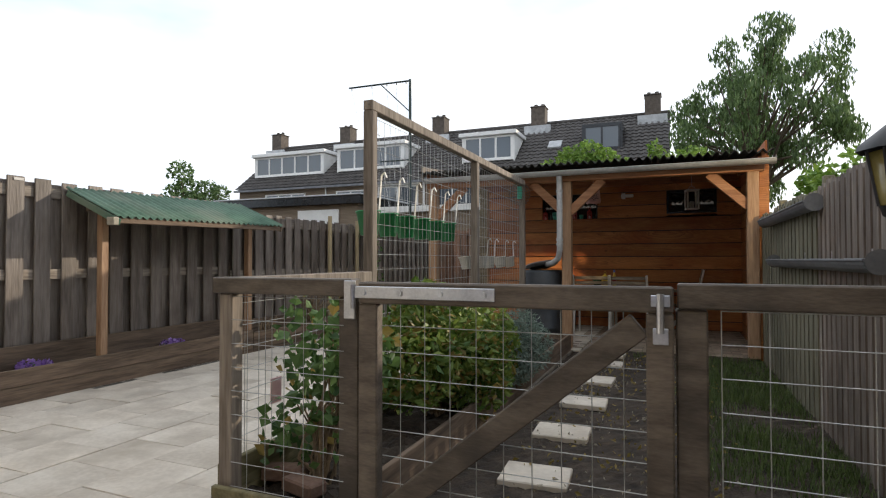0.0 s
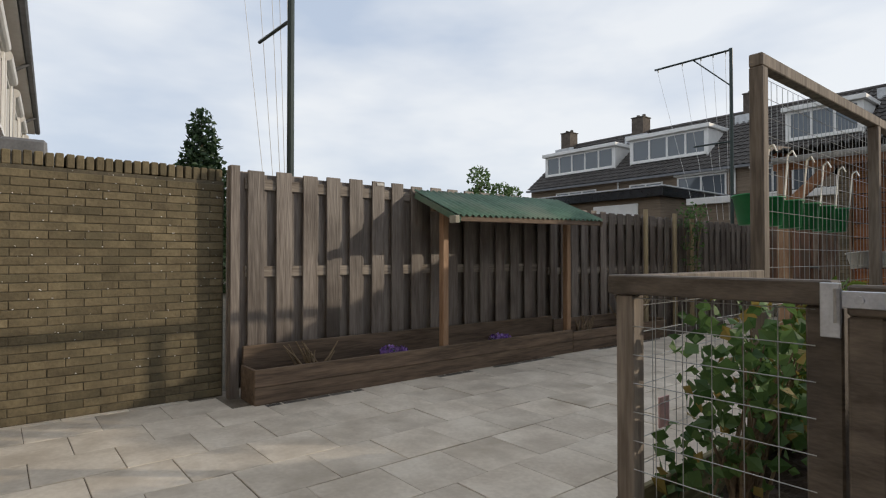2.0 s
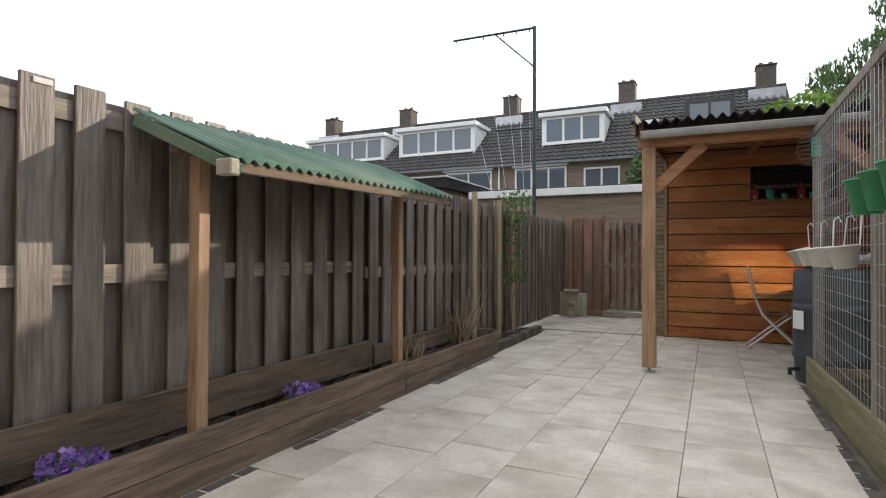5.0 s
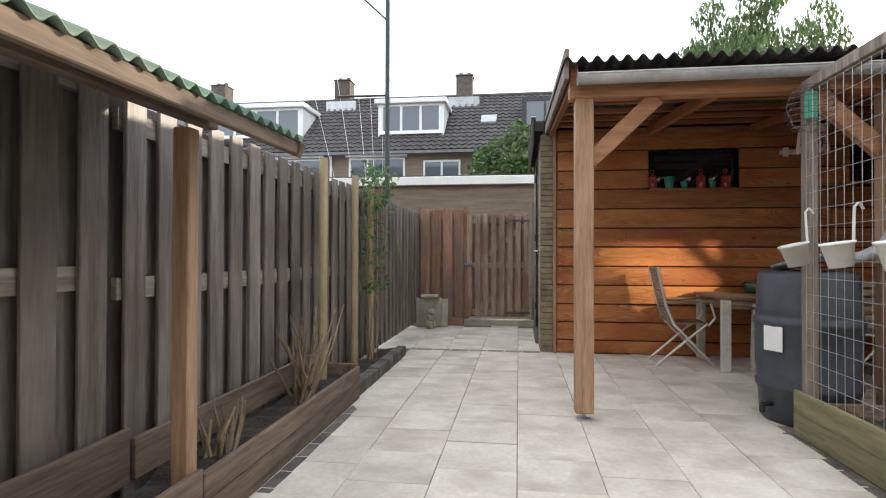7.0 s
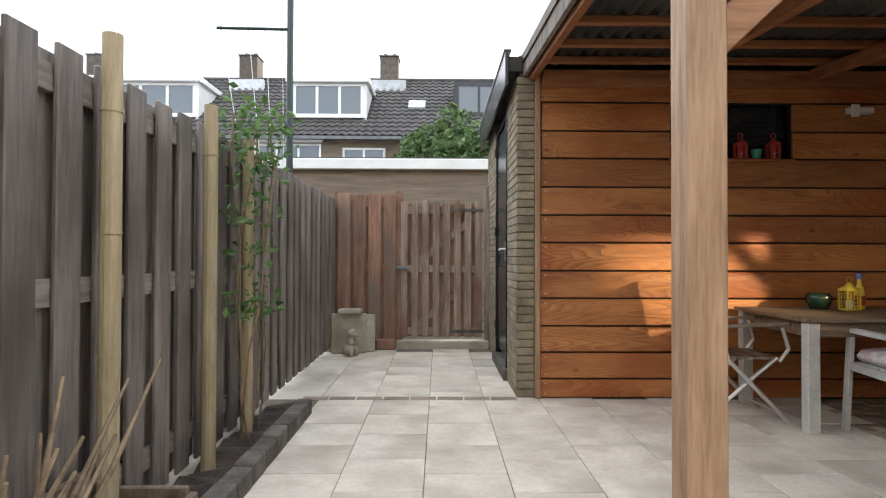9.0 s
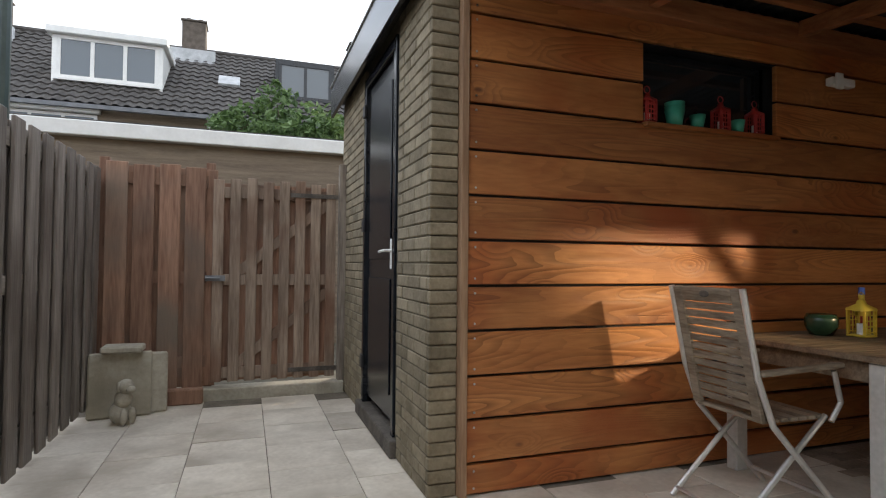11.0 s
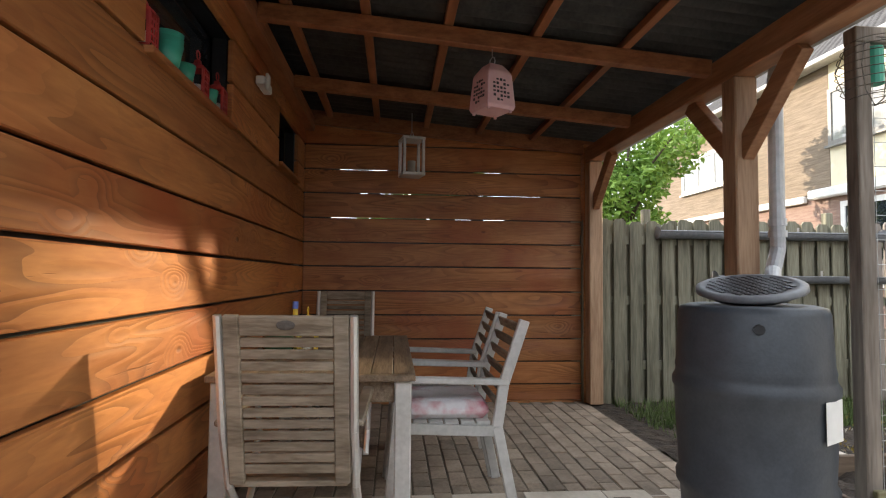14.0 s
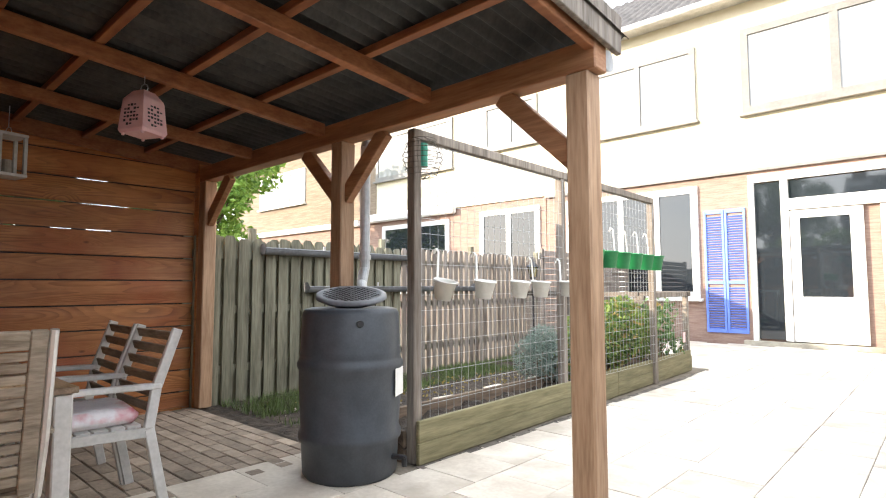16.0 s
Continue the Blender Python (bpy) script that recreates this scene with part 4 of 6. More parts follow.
house_window(neighbour, 3.4, 5.4, 1.0, 3.3, HY - 0.06, 2, 1, M_WHITE, M_GLASS, 0.14)
house_window(neighbour, 6.6, 9.6, 1.0, 3.2, HY - 0.06, 2, 1, M_WHITE, M_GLASS, 0.14)
house_window(neighbour, 6.4, 9.9, 4.75, 6.3, HY - 0.01, 2, 1, M_FRAMEGREY, M_CURTAIN, 0.12)
house_window(neighbour, 3.4, 5.2, 5.0, 6.3, HY - 0.01, 2, 1, M_FRAMEGREY, M_CURTAIN, 0.12)
house_window(neighbour, 14.2, 17.6, 4.5, 5.9, HY - 0.01, 3, 1, M_WHITE, M_CURTAIN, 0.14)
bm = B()
box(bm, 6.3, 10.6, HY - 0.05, HY + 0.16, 3.35, 3.62, 0.04)
part("awning_box", bm, M_WHITE, neighbour)
bm = B()
box(bm, 10.8, 19.5, HY - 0.05, HY + 0.1, 3.3, 3.5, 0.02)
part("trim", bm, M_WHITE, neighbour)

west_house = thing("neighbour_house", "neighbouring house standing forward beyond the brick wall", "house", (-11, 0, 0))
west_house.matrix_basis = pose(-7.0, -0.32, 0, 0, 0, -3.8)
bm = B()
box(bm, -17.4, 0.0, -8, 0.0, -0.04, 5.6)
part("wall", bm, M_FARBRICK, west_house)
tl = new("roof", tiled_slope(-17.5, 0.1, (0.4, 5.52), (-4.3, 8.6), 14))
tl.parent = west_house
bm = B()
v = [bm.verts.new(p) for p in ((-17.45, 0.3, 5.49), (-17.45, -4.3, 8.55), (-17.45, -8.4, 5.49), (0.05, 0.3, 5.49), (0.05, -4.3, 8.55), (0.05, -8.4, 5.49))]
for f in ((0, 1, 2), (3, 5, 4), (1, 4, 5, 2), (0, 3, 4, 1), (0, 2, 5, 3)):
    bm.faces.new([v[k] for k in f])
part("roof_body", bm, M_ROOFTILE, west_house)
bm = B()
box(bm, -17.5, 0.1, 0.3, 0.44, 5.42, 5.54, 0.03)
part("gutter", bm, M_PVC, west_house)
bm = B()
box(bm, -17.4, 0.0, 0.004, 0.3, 5.4, 5.44)
part("soffit", bm, M_WHITE, west_house)
for x in (-3.3, -8.9, -14.6):
    bm = B()
    tube(bm, [Vector((x, 0.36, 5.42)), Vector((x, 0.06, 5.2)), Vector((x, 0.06, 0.0))], 0.04, 10)
    part("downpipe", bm, M_PVC, west_house)
for x0, x1 in ((-2.6, -0.6), (-6.0, -3.9), (-8.4, -6.6), (-11.6, -9.5), (-14.0, -12.2), (-16.9, -15.1)):
    w = house_window(west_house, x0, x1, 3.25, 4.75, 0.002, 2, 1)
    bm = B()
    rod(bm, (x0 - 0.06, 0.1, 4.86), (x1 + 0.06, 0.1, 4.86), 0.1, 0.1, 14)
    part("shutter_box", bm, M_WHITE, w, "rounded white roller shutter box")
    for x in (x0 - 0.03, x1 + 0.03):
        bm = B()
        box(bm, x - 0.03, x + 0.03, 0.07, 0.11, 3.2, 4.8, 0.004)
        part("shutter_rail", bm, M_WHITE, w)
bm = B()
box(bm, -8.7, -3.6, 0.004, 0.75, 2.62, 2.86, 0.04)
part("awning", bm, M_PVC, west_house, "dark flat porch roof")
for x0, x1 in ((-5.8, -4.0), (-8.4, -6.6), (-14.0, -12.0)):
    house_window(west_house, x0, x1, 0.9, 2.5, 0.002, 2, 1)


# ---- lean-to with green sheet over the planter ----
shelter = thing("lean_to", "small green corrugated lean-to roof on two wooden posts", "shelter", (-4.9, 4.5, 0))
shelter.matrix_basis = Matrix()


def lean(x, y):
    return 1.56 + (-4.5 - x) * 0.42 + (y - 4.5) * 0.02


part("corrugated_roof", sheet(-5.2, -4.5, 3.4, 5.62, lean, 0.076, 0.012, "x"), M_GREENSHEET, shelter)
bm = B()
bar(bm, (-4.93, 3.42, 1.645), (-4.93, 5.68, 1.69), 0.05, 0.09, 0.004)
part("beam", bm, M_PLANTER, shelter)
bm = B()
bar(bm, (-4.53, 3.38, 1.505), (-4.53, 5.63, 1.545), 0.03, 0.05, 0.004)
part("front_lath", bm, M_PLANTER, shelter)
for y in (3.41, 5.6):
    bm = B()
    bar(bm, (-5.19, y, lean(-5.19, y) - 0.05), (-4.5, y, lean(-4.5, y) - 0.05), 0.025, 0.06, 0.003)
    part("rafter", bm, M_GREENSHEET if y < 4 else M_PLANTER, shelter)
bm = B()
box(bm, -4.56, -4.47, 3.33, 3.385, 1.46, 1.53, 0.006)
part("end_block", bm, M_STONE, shelter)
for y in (3.57, 5.49):
    bm = B()
    box(bm, -4.965, -4.895, y - 0.035, y + 0.035, 0.0, 1.61, 0.005)
    part("post", bm, M_POST, shelter)

# ---- planter along the west fence ----
planter = thing("planter", "long brown wooden planter against the fence", "planter", (-5.0, 4.6, 0))
planter.matrix_basis = Matrix()
for a, b in ((1.65, 5.52), (5.53, 7.68)):
    for z0, z1 in ((0.0, 0.135), (0.139, 0.275 if a < 5 else 0.25)):
        bm = B()
        box(bm, -4.893, -4.865, a, b, z0, z1, 0.004)
        part("front_plank", bm, M_PLANTER, planter)
    bm = B()
    box(bm, -5.205, -5.18, a + 0.02, b, 0.2, 0.42 if a < 5 else 0.37, 0.004)
    part("back_plank", bm, M_PLANTER, planter)
for y in (1.65, 7.655):
    bm = B()
    box(bm, -5.18, -4.895, y, y + 0.026, 0.0, 0.272, 0.004)
    part("end_plank", bm, M_PLANTER, planter)
bm = B()
box(bm, -5.178, -4.896, 1.68, 7.65, 0.02, 0.17)
bmesh.ops.subdivide_edges(bm, edges=[e for e in bm.edges if e.calc_length() > 1], cuts=60)
for v in bm.verts:
    if v.co.z > 0.1:
        v.co.z += rb.uniform(-0.02, 0.03)
part("soil", bm, M_SOIL, planter)
border = thing("garden_bed", "narrow soil bed with climbing plant by the fence", "flower bed", (-5.05, 8.8, 0))
border.matrix_basis = Matrix()
bm = B()
box(bm, -5.19, -4.99, 7.7, 9.6, -0.03, 0.06)
bmesh.ops.subdivide_edges(bm, edges=[e for e in bm.edges if e.calc_length() > 1], cuts=24)
for v in bm.verts:
    if v.co.z > 0.03:
        v.co.z += rb.uniform(-0.02, 0.03)
part("soil", bm, M_SOIL, border)
eb = mesh_of("edging_brick", box(B(), -0.05, 0.05, -0.1, 0.1, -0.03, 0.1, 0.008), M_DARKEDGE)
for i in range(9):
    piece("edging_brick", eb, border, (-4.935, 7.82 + i * 0.206, rb.uniform(-0.01, 0.01)), rb.uniform(-2, 2))


def pansy(x, y, z, s, seed):
    p = thing("pansy", "purple flowering pansy clump in the planter", "flower", (x, y, z), group="pansies in the planter")
    ob = new("foliage", leaves("foliage", L_CLIMB, [(0, 0, 0.04, 0.09 * s)], int(90 * s), 0.035, seed, 0.6))
    ob.parent = p
    ob = new("blossom", leaves("blossom", L_PURPLE, [(0, 0, 0.085, 0.085 * s), (0.03, 0.06, 0.09, 0.06 * s)], int(130 * s), 0.04, seed + 1, 0.45, 0, 0.9))
    ob.parent = p


pansy(-5.03, 3.02, 0.17, 1.35, 1)
pansy(-5.02, 4.42, 0.17, 1.25, 3)


def dry_shrub(x, y, z, h, n, seed):
    s = thing("dry_shrub", "cut-back brown shrub with bare twigs", "shrub", (x, y, z), group="dry shrubs")
    r = random.Random(seed)
    for k in range(n):
        a, t = r.uniform(0, 6.28), r.uniform(0.15, 0.8)
        l = h * r.uniform(0.5, 1.0)
        p0 = Vector((r.uniform(-0.04, 0.04), r.uniform(-0.1, 0.1), 0))
        p1 = p0 + Vector((math.cos(a) * t * 0.35, math.sin(a) * t, 0.7)) * l * 0.6
        p2 = p1 + Vector((math.cos(a + 0.6) * t * 0.3, math.sin(a + 0.6) * t * 1.2, 0.75)) * l * 0.5
        bm = B()
        rod(bm, p0, p1, 0.012, 0.009, 6)
        rod(bm, p1, p2, 0.009, 0.005, 6)
        part("twig", bm, M_TWIG, s)
    return s


dry_shrub(-5.03, 6.95, 0.16, 0.8, 26, 2)
dry_shrub(-5.04, 5.95, 0.16, 0.33, 14, 4)
dry_shrub(-5.04, 2.25, 0.16, 0.36, 14, 6)
for y, h in ((7.58, 1.86), (8.41, 1.84), (8.95, 1.78)):
    bm = B()
    rod(bm, (0, 0, -0.1), (0, 0, h - 0.03), 0.035, 0.033, 12)
    for k in range(4):
        rod(bm, (0, 0, 0.3 + k * 0.42), (0, 0, 0.31 + k * 0.42), 0.037, 0.037, 12)
    st = thing("stake", "round weathered wooden stake by the fence", "stake", (-5.13, y, 0.03), group="stakes by the fence")
    part("shaft", bm, M_BAMBOO, st)
climber = thing("climbing_plant", "sparse green climber trained up the fence", "plant", (-5.1, 9.0, 0.05))
r = random.Random(11)
cs = []
for k in range(5):
    bm = B()
    p = Vector((r.uniform(-0.02, 0.05), r.uniform(-0.25, 0.25), 0))
    for j in range(7):
        q = p + Vector((r.uniform(-0.03, 0.04), r.uniform(-0.12, 0.12), 0.26))
        q.x = min(max(q.x, -0.05), 0.12)
        rod(bm, p, q, 0.007, 0.005, 5)
        p = q
        if j > 1:
            cs.append((p.x, p.y, p.z, r.uniform(0.07, 0.16)))
    part("stem", bm, M_TWIG, climber)
cs += [(0.02, 0.0, 1.8, 0.22), (0.03, -0.2, 1.72, 0.2)]
ob = new("foliage", leaves("foliage", L_CLIMB, cs, 480, 0.055, 12))
ob.parent = climber

# ---- things by the back gate ----
slabs = [(-5.02, 11.98, 0.0, 0.4, 0.45, 8), (-4.9, 12.06, 0.0, 0.34, 0.43, 4)]
for x, y, z, w, h, lean_deg in slabs:
    t = thing("stone_slab", "pale weathered stone slab leaning upright", "stone slab", (x, y, z), group="leaning slabs")
    t.matrix_basis = pose(x, y, z, lean_deg * -1, 0, 8)
    bm = B()
    box(bm, -w / 2, w / 2, -0.03, 0.03, 0, h, 0.012)
    part("slab", bm, M_STONE, t)
bm = B()
box(bm, -5.14, -4.88, 11.92, 12.1, 0.45, 0.5, 0.012)
solid("paving_stone", bm, M_STONE, "loose stone lying on the slabs", "stone slab")
bm = B()
for c, rad, sc in (((0, 0, 0.09), 0.085, (1, 0.9, 1.1)), ((0.0, -0.03, 0.2), 0.065, (1, 1, 1.2)), ((0.0, -0.06, 0.3), 0.062, (1, 1, 0.95)), ((0.0, -0.115, 0.285), 0.035, (1, 1.2, 0.8)), ((-0.05, -0.045, 0.3), 0.028, (0.6, 0.8, 1.6)), ((0.05, -0.045, 0.3), 0.028, (0.6, 0.8, 1.6)), ((-0.035, -0.09, 0.07), 0.028, (1, 1, 2.4)), ((0.035, -0.09, 0.07), 0.028, (1, 1, 2.4))):
    bmesh.ops.create_uvsphere(bm, u_segments=14, v_segments=9, radius=rad, matrix=Matrix.Translation(c) @ Matrix.Diagonal((*sc, 1)))
for f in bm.faces:
    f.smooth = True
dog = solid("statue", bm, M_STONE, "small grey stone garden statue of a sitting dog", "statue")
dog.matrix_basis = pose(-4.98, 11.8, 0.0, 0, 0, 45) @ Matrix.Diagonal((0.85, 0.85, 0.85, 1))
bm = B()
box(bm, -4.78, -4.5, 12.2, 12.28, 0.0, 0.12, 0.01)
solid("wood_block", bm, M_RED_GATE, "short brown timber block by the gate", "wood block")

# ---- poles behind the west fence ----
for px, py, pz, arm in ((-5.55, 11.4, 5.3, True), (-5.72, 2.3, 5.3, True)):
    mast = thing("mast", "dark green steel mast with side arm and cords", "mast", (px, py, 0), group="masts behind the fence")
    bm = B()
    rod(bm, (0, 0, -0.04), (0, 0, pz), 0.036, 0.033, 10)
    part("pole", bm, M_POLE, mast)
    bm = B()
    rod(bm, (0.02, 0, pz - 0.03), (-1.6, -0.05, pz - 0.03), 0.022, 0.022, 8)
    part("arm", bm, M_POLE, mast)
    bm = B()
    rod(bm, (0, 0, pz - 0.75), (-0.75, -0.02, pz - 0.04), 0.013, 0.013, 6)
    part("brace", bm, M_POLE, mast)
    bm = B()
    rod(bm, (0.0, 0, 3.45), (-0.75, -0.03, 3.45), 0.018, 0.018, 8)
    part("lower_arm", bm, M_POLE, mast)
    for k, x in enumerate((-0.1, -0.35, -0.6, -1.0, -1.55)):
        bm = B()
        rod(bm, (x, 0, pz - 0.09), (x, 0, pz - 0.03), 0.012, 0.012, 6)
        part("hook", bm, M_POLE, mast)
        bm = B()
        rod(bm, (x, -0.02, pz - 0.09), (x * 0.45 - 0.02, 0.02, 1.9), 0.0035, 0.0035, 4)
        part("cord", bm, M_WHITE, mast)


# ---- mesh enclosure with gate ----
CX, GY = -1.85, 1.87
cage = thing("garden_enclosure", "timber enclosure with welded wire mesh round the bed", "enclosure", (CX, 4.5, 0))
cage.matrix_basis = Matrix()
for y, z in ((3.2, 2.14), (5.3, 2.14), (7.2, 2.14), (GY, 1.01)):
    bm = B()
    cx = CX if z > 2 else CX + 0.08
    box(bm, cx - 0.035, cx + 0.035, y - 0.035, y + 0.035, 0.0, z, 0.005)
    part("post", bm, M_CAGE, cage)
for a, b in (((CX, 3.165, 2.175), (CX, 5.3, 2.175)), ((CX, 5.302, 2.175), (CX, 7.235, 2.175)), ((CX + 0.08, GY + 0.04, 1.045), (CX, 3.164, 1.045))):
    bm = B()
    bar(bm, a, b, 0.07, 0.068, 0.005)
    part("top_rail", bm, M_CAGE, cage)
for a, b in ((GY - 0.03, 4.2), (4.202, 7.235)):
    for z0, z1 in ((0.0, 0.138), (0.14, 0.28)):
        bm = B()
        bar(bm, (CX + 0.05 - (a - GY) * 0.022, a, (z0 + z1) / 2), (CX + 0.05 - (b - GY) * 0.022, b, (z0 + z1) / 2), 0.03, z1 - z0, 0.005)
        part("kick_plank", bm, M_KICK, cage)
bm = B()
wire_grid(bm, (CX - 0.036, 3.22, 0.26), (0, 1, 0), (0, 0, 1), 49, 18, 0.0805, 0.1035)
part("wire_mesh", bm, M_WIRE, cage)
bm = B()
wire_grid(bm, (CX + 0.045, GY + 0.03, 0.26), (-0.06, 0.998, 0), (0, 0, 1), 13, 8, 0.1, 0.1)
part("wire_mesh", bm, M_WIRE, cage)
# front run, left of the gate
for z0, z1, mat in ((0.0, 0.2, M_KICK),):
    bm = B()
    box(bm, CX + 0.035, -1.2, GY - 0.066, GY - 0.038, z0, z1, 0.005)
    part("kick_plank", bm, mat, cage)
bm = B()
box(bm, CX + 0.02, -1.135, GY - 0.05, GY + 0.03, 1.012, 1.08, 0.005)
part("front_rail", bm, M_GATE, cage)
for x in (-1.16, 0.05):
    bm = B()
    box(bm, x - 0.045, x + 0.045, GY - 0.03, GY + 0.05, 0.0, 1.01 if x < 0 else 1.0, 0.006)
    part("gate_post", bm, M_GATE, cage)
bm = B()
wire_grid(bm, (CX + 0.1, GY - 0.028, 0.2), (1, 0, 0), (0, 0, 1), 6, 8, 0.095, 0.1)
part("wire_mesh", bm, M_WIRE, cage)
bm = B()
box(bm, 0.01, 0.93, GY - 0.04, GY + 0.03, 1.003, 1.08, 0.005)
part("front_rail", bm, M_GATE, cage)
bm = B()
wire_grid(bm, (0.13, GY - 0.028, 0.1), (1, 0, 0), (0, 0, 1), 6, 9, 0.125, 0.1)
part("wire_mesh", bm, M_WIRE, cage)

gate = thing("garden_gate", "closed dark wooden garden gate with wire mesh", "gate", (-1.1, GY, 0))
bm = B()
box(bm, 0.0, 1.1, -0.06, -0.005, 0.99, 1.07, 0.006)
part("top_rail", bm, M_GATE, gate)
bm = B()
box(bm, 0.0, 1.1, -0.058, -0.005, 0.1, 0.18, 0.006)
part("bottom_rail", bm, M_GATE, gate)
for x in (0.0, 1.02):
    bm = B()
    box(bm, x, x + 0.08, -0.058, -0.007, 0.182, 0.988, 0.006)
    part("stile", bm, M_GATE, gate)
bm = B()
bar(bm, (0.1, -0.03, 0.21), (1.0, -0.03, 0.95), 0.085, 0.045, 0.005, (0, 1, 0))
part("brace", bm, M_GATE, gate)
bm = B()
wire_grid(bm, (0.05, 0.0, 0.12), (1, 0, 0), (0, 0, 1), 10, 9, 0.1, 0.098)
part("wire_mesh", bm, M_WIRE, gate)
bm = B()
box(bm, -0.01, 0.54, -0.068, -0.0615, 1.01, 1.055, 0.002)
hinge = part("strap_hinge", bm, M_STEEL, gate, "shiny galvanised strap hinge")
for x in (0.03, 0.18, 0.34, 0.5):
    bm = B()
    rod(bm, (x, -0.074, 1.032), (x, -0.067, 1.032), 0.011, 0.011, 10)
    part("bolt", bm, M_STEEL, hinge)
bm = B()
box(bm, -0.06, -0.012, -0.064, -0.053, 0.93, 1.075, 0.002)
rod(bm, (-0.018, -0.066, 0.97), (-0.018, -0.066, 1.06), 0.01, 0.01, 8)
part("hinge_plate", bm, M_STEEL, gate)
bm = B()
box(bm, 1.04, 1.085, -0.066, -0.0605, 0.895, 0.945, 0.002)
rod(bm, (1.062, -0.078, 0.93), (1.062, -0.078, 1.05), 0.011, 0.011, 8)
box(bm, 1.035, 1.09, -0.07, -0.0605, 1.01, 1.045, 0.002)
part("latch", bm, M_STEEL, gate, "galvanised sliding latch")

# ---- bed, lawn and stepping stones inside ----
bed = thing("garden_bed", "raised soil bed edged with a brown plank", "flower bed", (-1.5, 4.6, 0))
bed.matrix_basis = Matrix()
bm = B()
bmesh.ops.create_grid(bm, x_segments=10, y_segments=80, size=0.5, matrix=Matrix.Translation((-1.53, 4.6, 0.1)) @ Matrix.Diagonal((0.56, 5.3, 1, 1)))
for v in bm.verts:
    v.co.z += rb.uniform(-0.025, 0.04)
part("soil", bm, M_SOIL, bed)
bm = B()
box(bm, -1.255, -1.225, 1.98, 7.25, -0.03, 0.2, 0.005)
part("plank", bm, M_PLANTER, bed)
bm = B()
box(bm, -1.8, -1.258, 7.215, 7.245, -0.03, 0.2, 0.005)
part("plank", bm, M_PLANTER, bed)
yard = B()
bmesh.ops.create_grid(yard, x_segments=60, y_segments=140, size=0.5, matrix=Matrix.Translation((-0.13, 4.3, -0.02)) @ Matrix.Diagonal((2.2, 6.2, 1, 1)))
for v in yard.verts:
    v.co.z += 0.02 * noise.noise(v.co * 3) + rb.uniform(-0.006, 0.008)
solid("soil", yard, M_SOIL, "dark damp soil inside the enclosure", "soil", kind="structure")
vs, fs = [], []
r = random.Random(21)
for k in range(22000):
    x, y = r.uniform(-0.45, 0.92), r.uniform(2.0, 7.2)
    d = noise.noise(Vector((x * 1.5, y * 1.2, 3.0)))
    if (0.45 if x > 0.05 else -0.1) + d < r.random() * 0.6:
        continue
    a, h, w = r.uniform(0, 6.28), r.uniform(0.025, 0.075), r.uniform(0.003, 0.005)
    dx, dy, k0 = math.cos(a), math.sin(a), len(vs)
    vs += [(x - dx * w, y - dy * w, -0.02), (x + dx * w, y + dy * w, -0.02), (x - dy * h * 0.5, y + dx * h * 0.5, h)]
    fs.append((k0, k0 + 1, k0 + 2))
me = bpy.data.meshes.new("grass")
me.from_pydata(vs, [], fs)
me.materials.append(M_GRASS)
tagged(new("grass", me), "patchy short green lawn grass", "grass", kind="stuff")
litter = leaves("leaf_litter", L_DEAD, [(-0.6 + 0.35 * (k % 3), 2.3 + 0.3 * k, 0.012, 0.32) for k in range(16)], 520, 0.035, 77, 0.02)
tagged(new("leaf_litter", litter), "scattered dry leaves and bits on the soil", "leaf litter", kind="stuff")
pebbles = leaves("wood_chips", M_STONE, [(-0.9 + 0.3 * (k % 4), 2.3 + 0.3 * k, 0.014, 0.3) for k in range(16)], 380, 0.026, 78, 0.02)
tagged(new("wood_chips", pebbles), "small pale chips scattered on dark soil", "wood chips", kind="stuff")
st = mesh_of("stepping_stone", box(B(), -0.18, 0.18, -0.145, 0.145, -0.03, 0.012, 0.006), M_TILE)
for x, y in ((-0.69, 2.95), (-0.7, 3.76), (-0.68, 4.62), (-0.71, 5.5), (-0.7, 6.4), (-0.72, 7.0)):
    o = tagged(new("stepping_stone", st), "pale square concrete stepping stone in soil", "stepping stone", "stepping stones")
    o.matrix_basis = pose(x, y, 0, rb.uniform(-1, 1), rb.uniform(-1, 1), rb.uniform(-4, 4))


def bush(name, label, loc, balls, mat, count, size, seed, stems=8, dead=0, **kw):
    t = thing(name, label, "plant", loc)
    r = random.Random(seed)
    for k in range(stems):
        c = balls[r.randrange(len(balls))]
        bm = B()
        m = Vector((c[0] * 0.5 + r.uniform(-0.05, 0.05), c[1] * 0.6 + r.uniform(-0.1, 0.1), c[2] * 0.55))
        rod(bm, (r.uniform(-0.05, 0.05), r.uniform(-0.1, 0.1), -0.02), m, 0.008, 0.006, 5)
        rod(bm, m, (c[0] + r.uniform(-0.08, 0.08), c[1] + r.uniform(-0.1, 0.1), c[2] + c[3] * r.uniform(0, 0.8)), 0.006, 0.003, 5)
        part("stem", bm, M_TWIG, t)
    ob = new("foliage", leaves("foliage", mat, balls, count, size, seed, **kw))
    ob.parent = t
    if dead:
        ob = new("dry_foliage", leaves("dry_foliage", L_DEAD, balls, dead, size, seed + 5, **kw))
        ob.parent = t
    return t


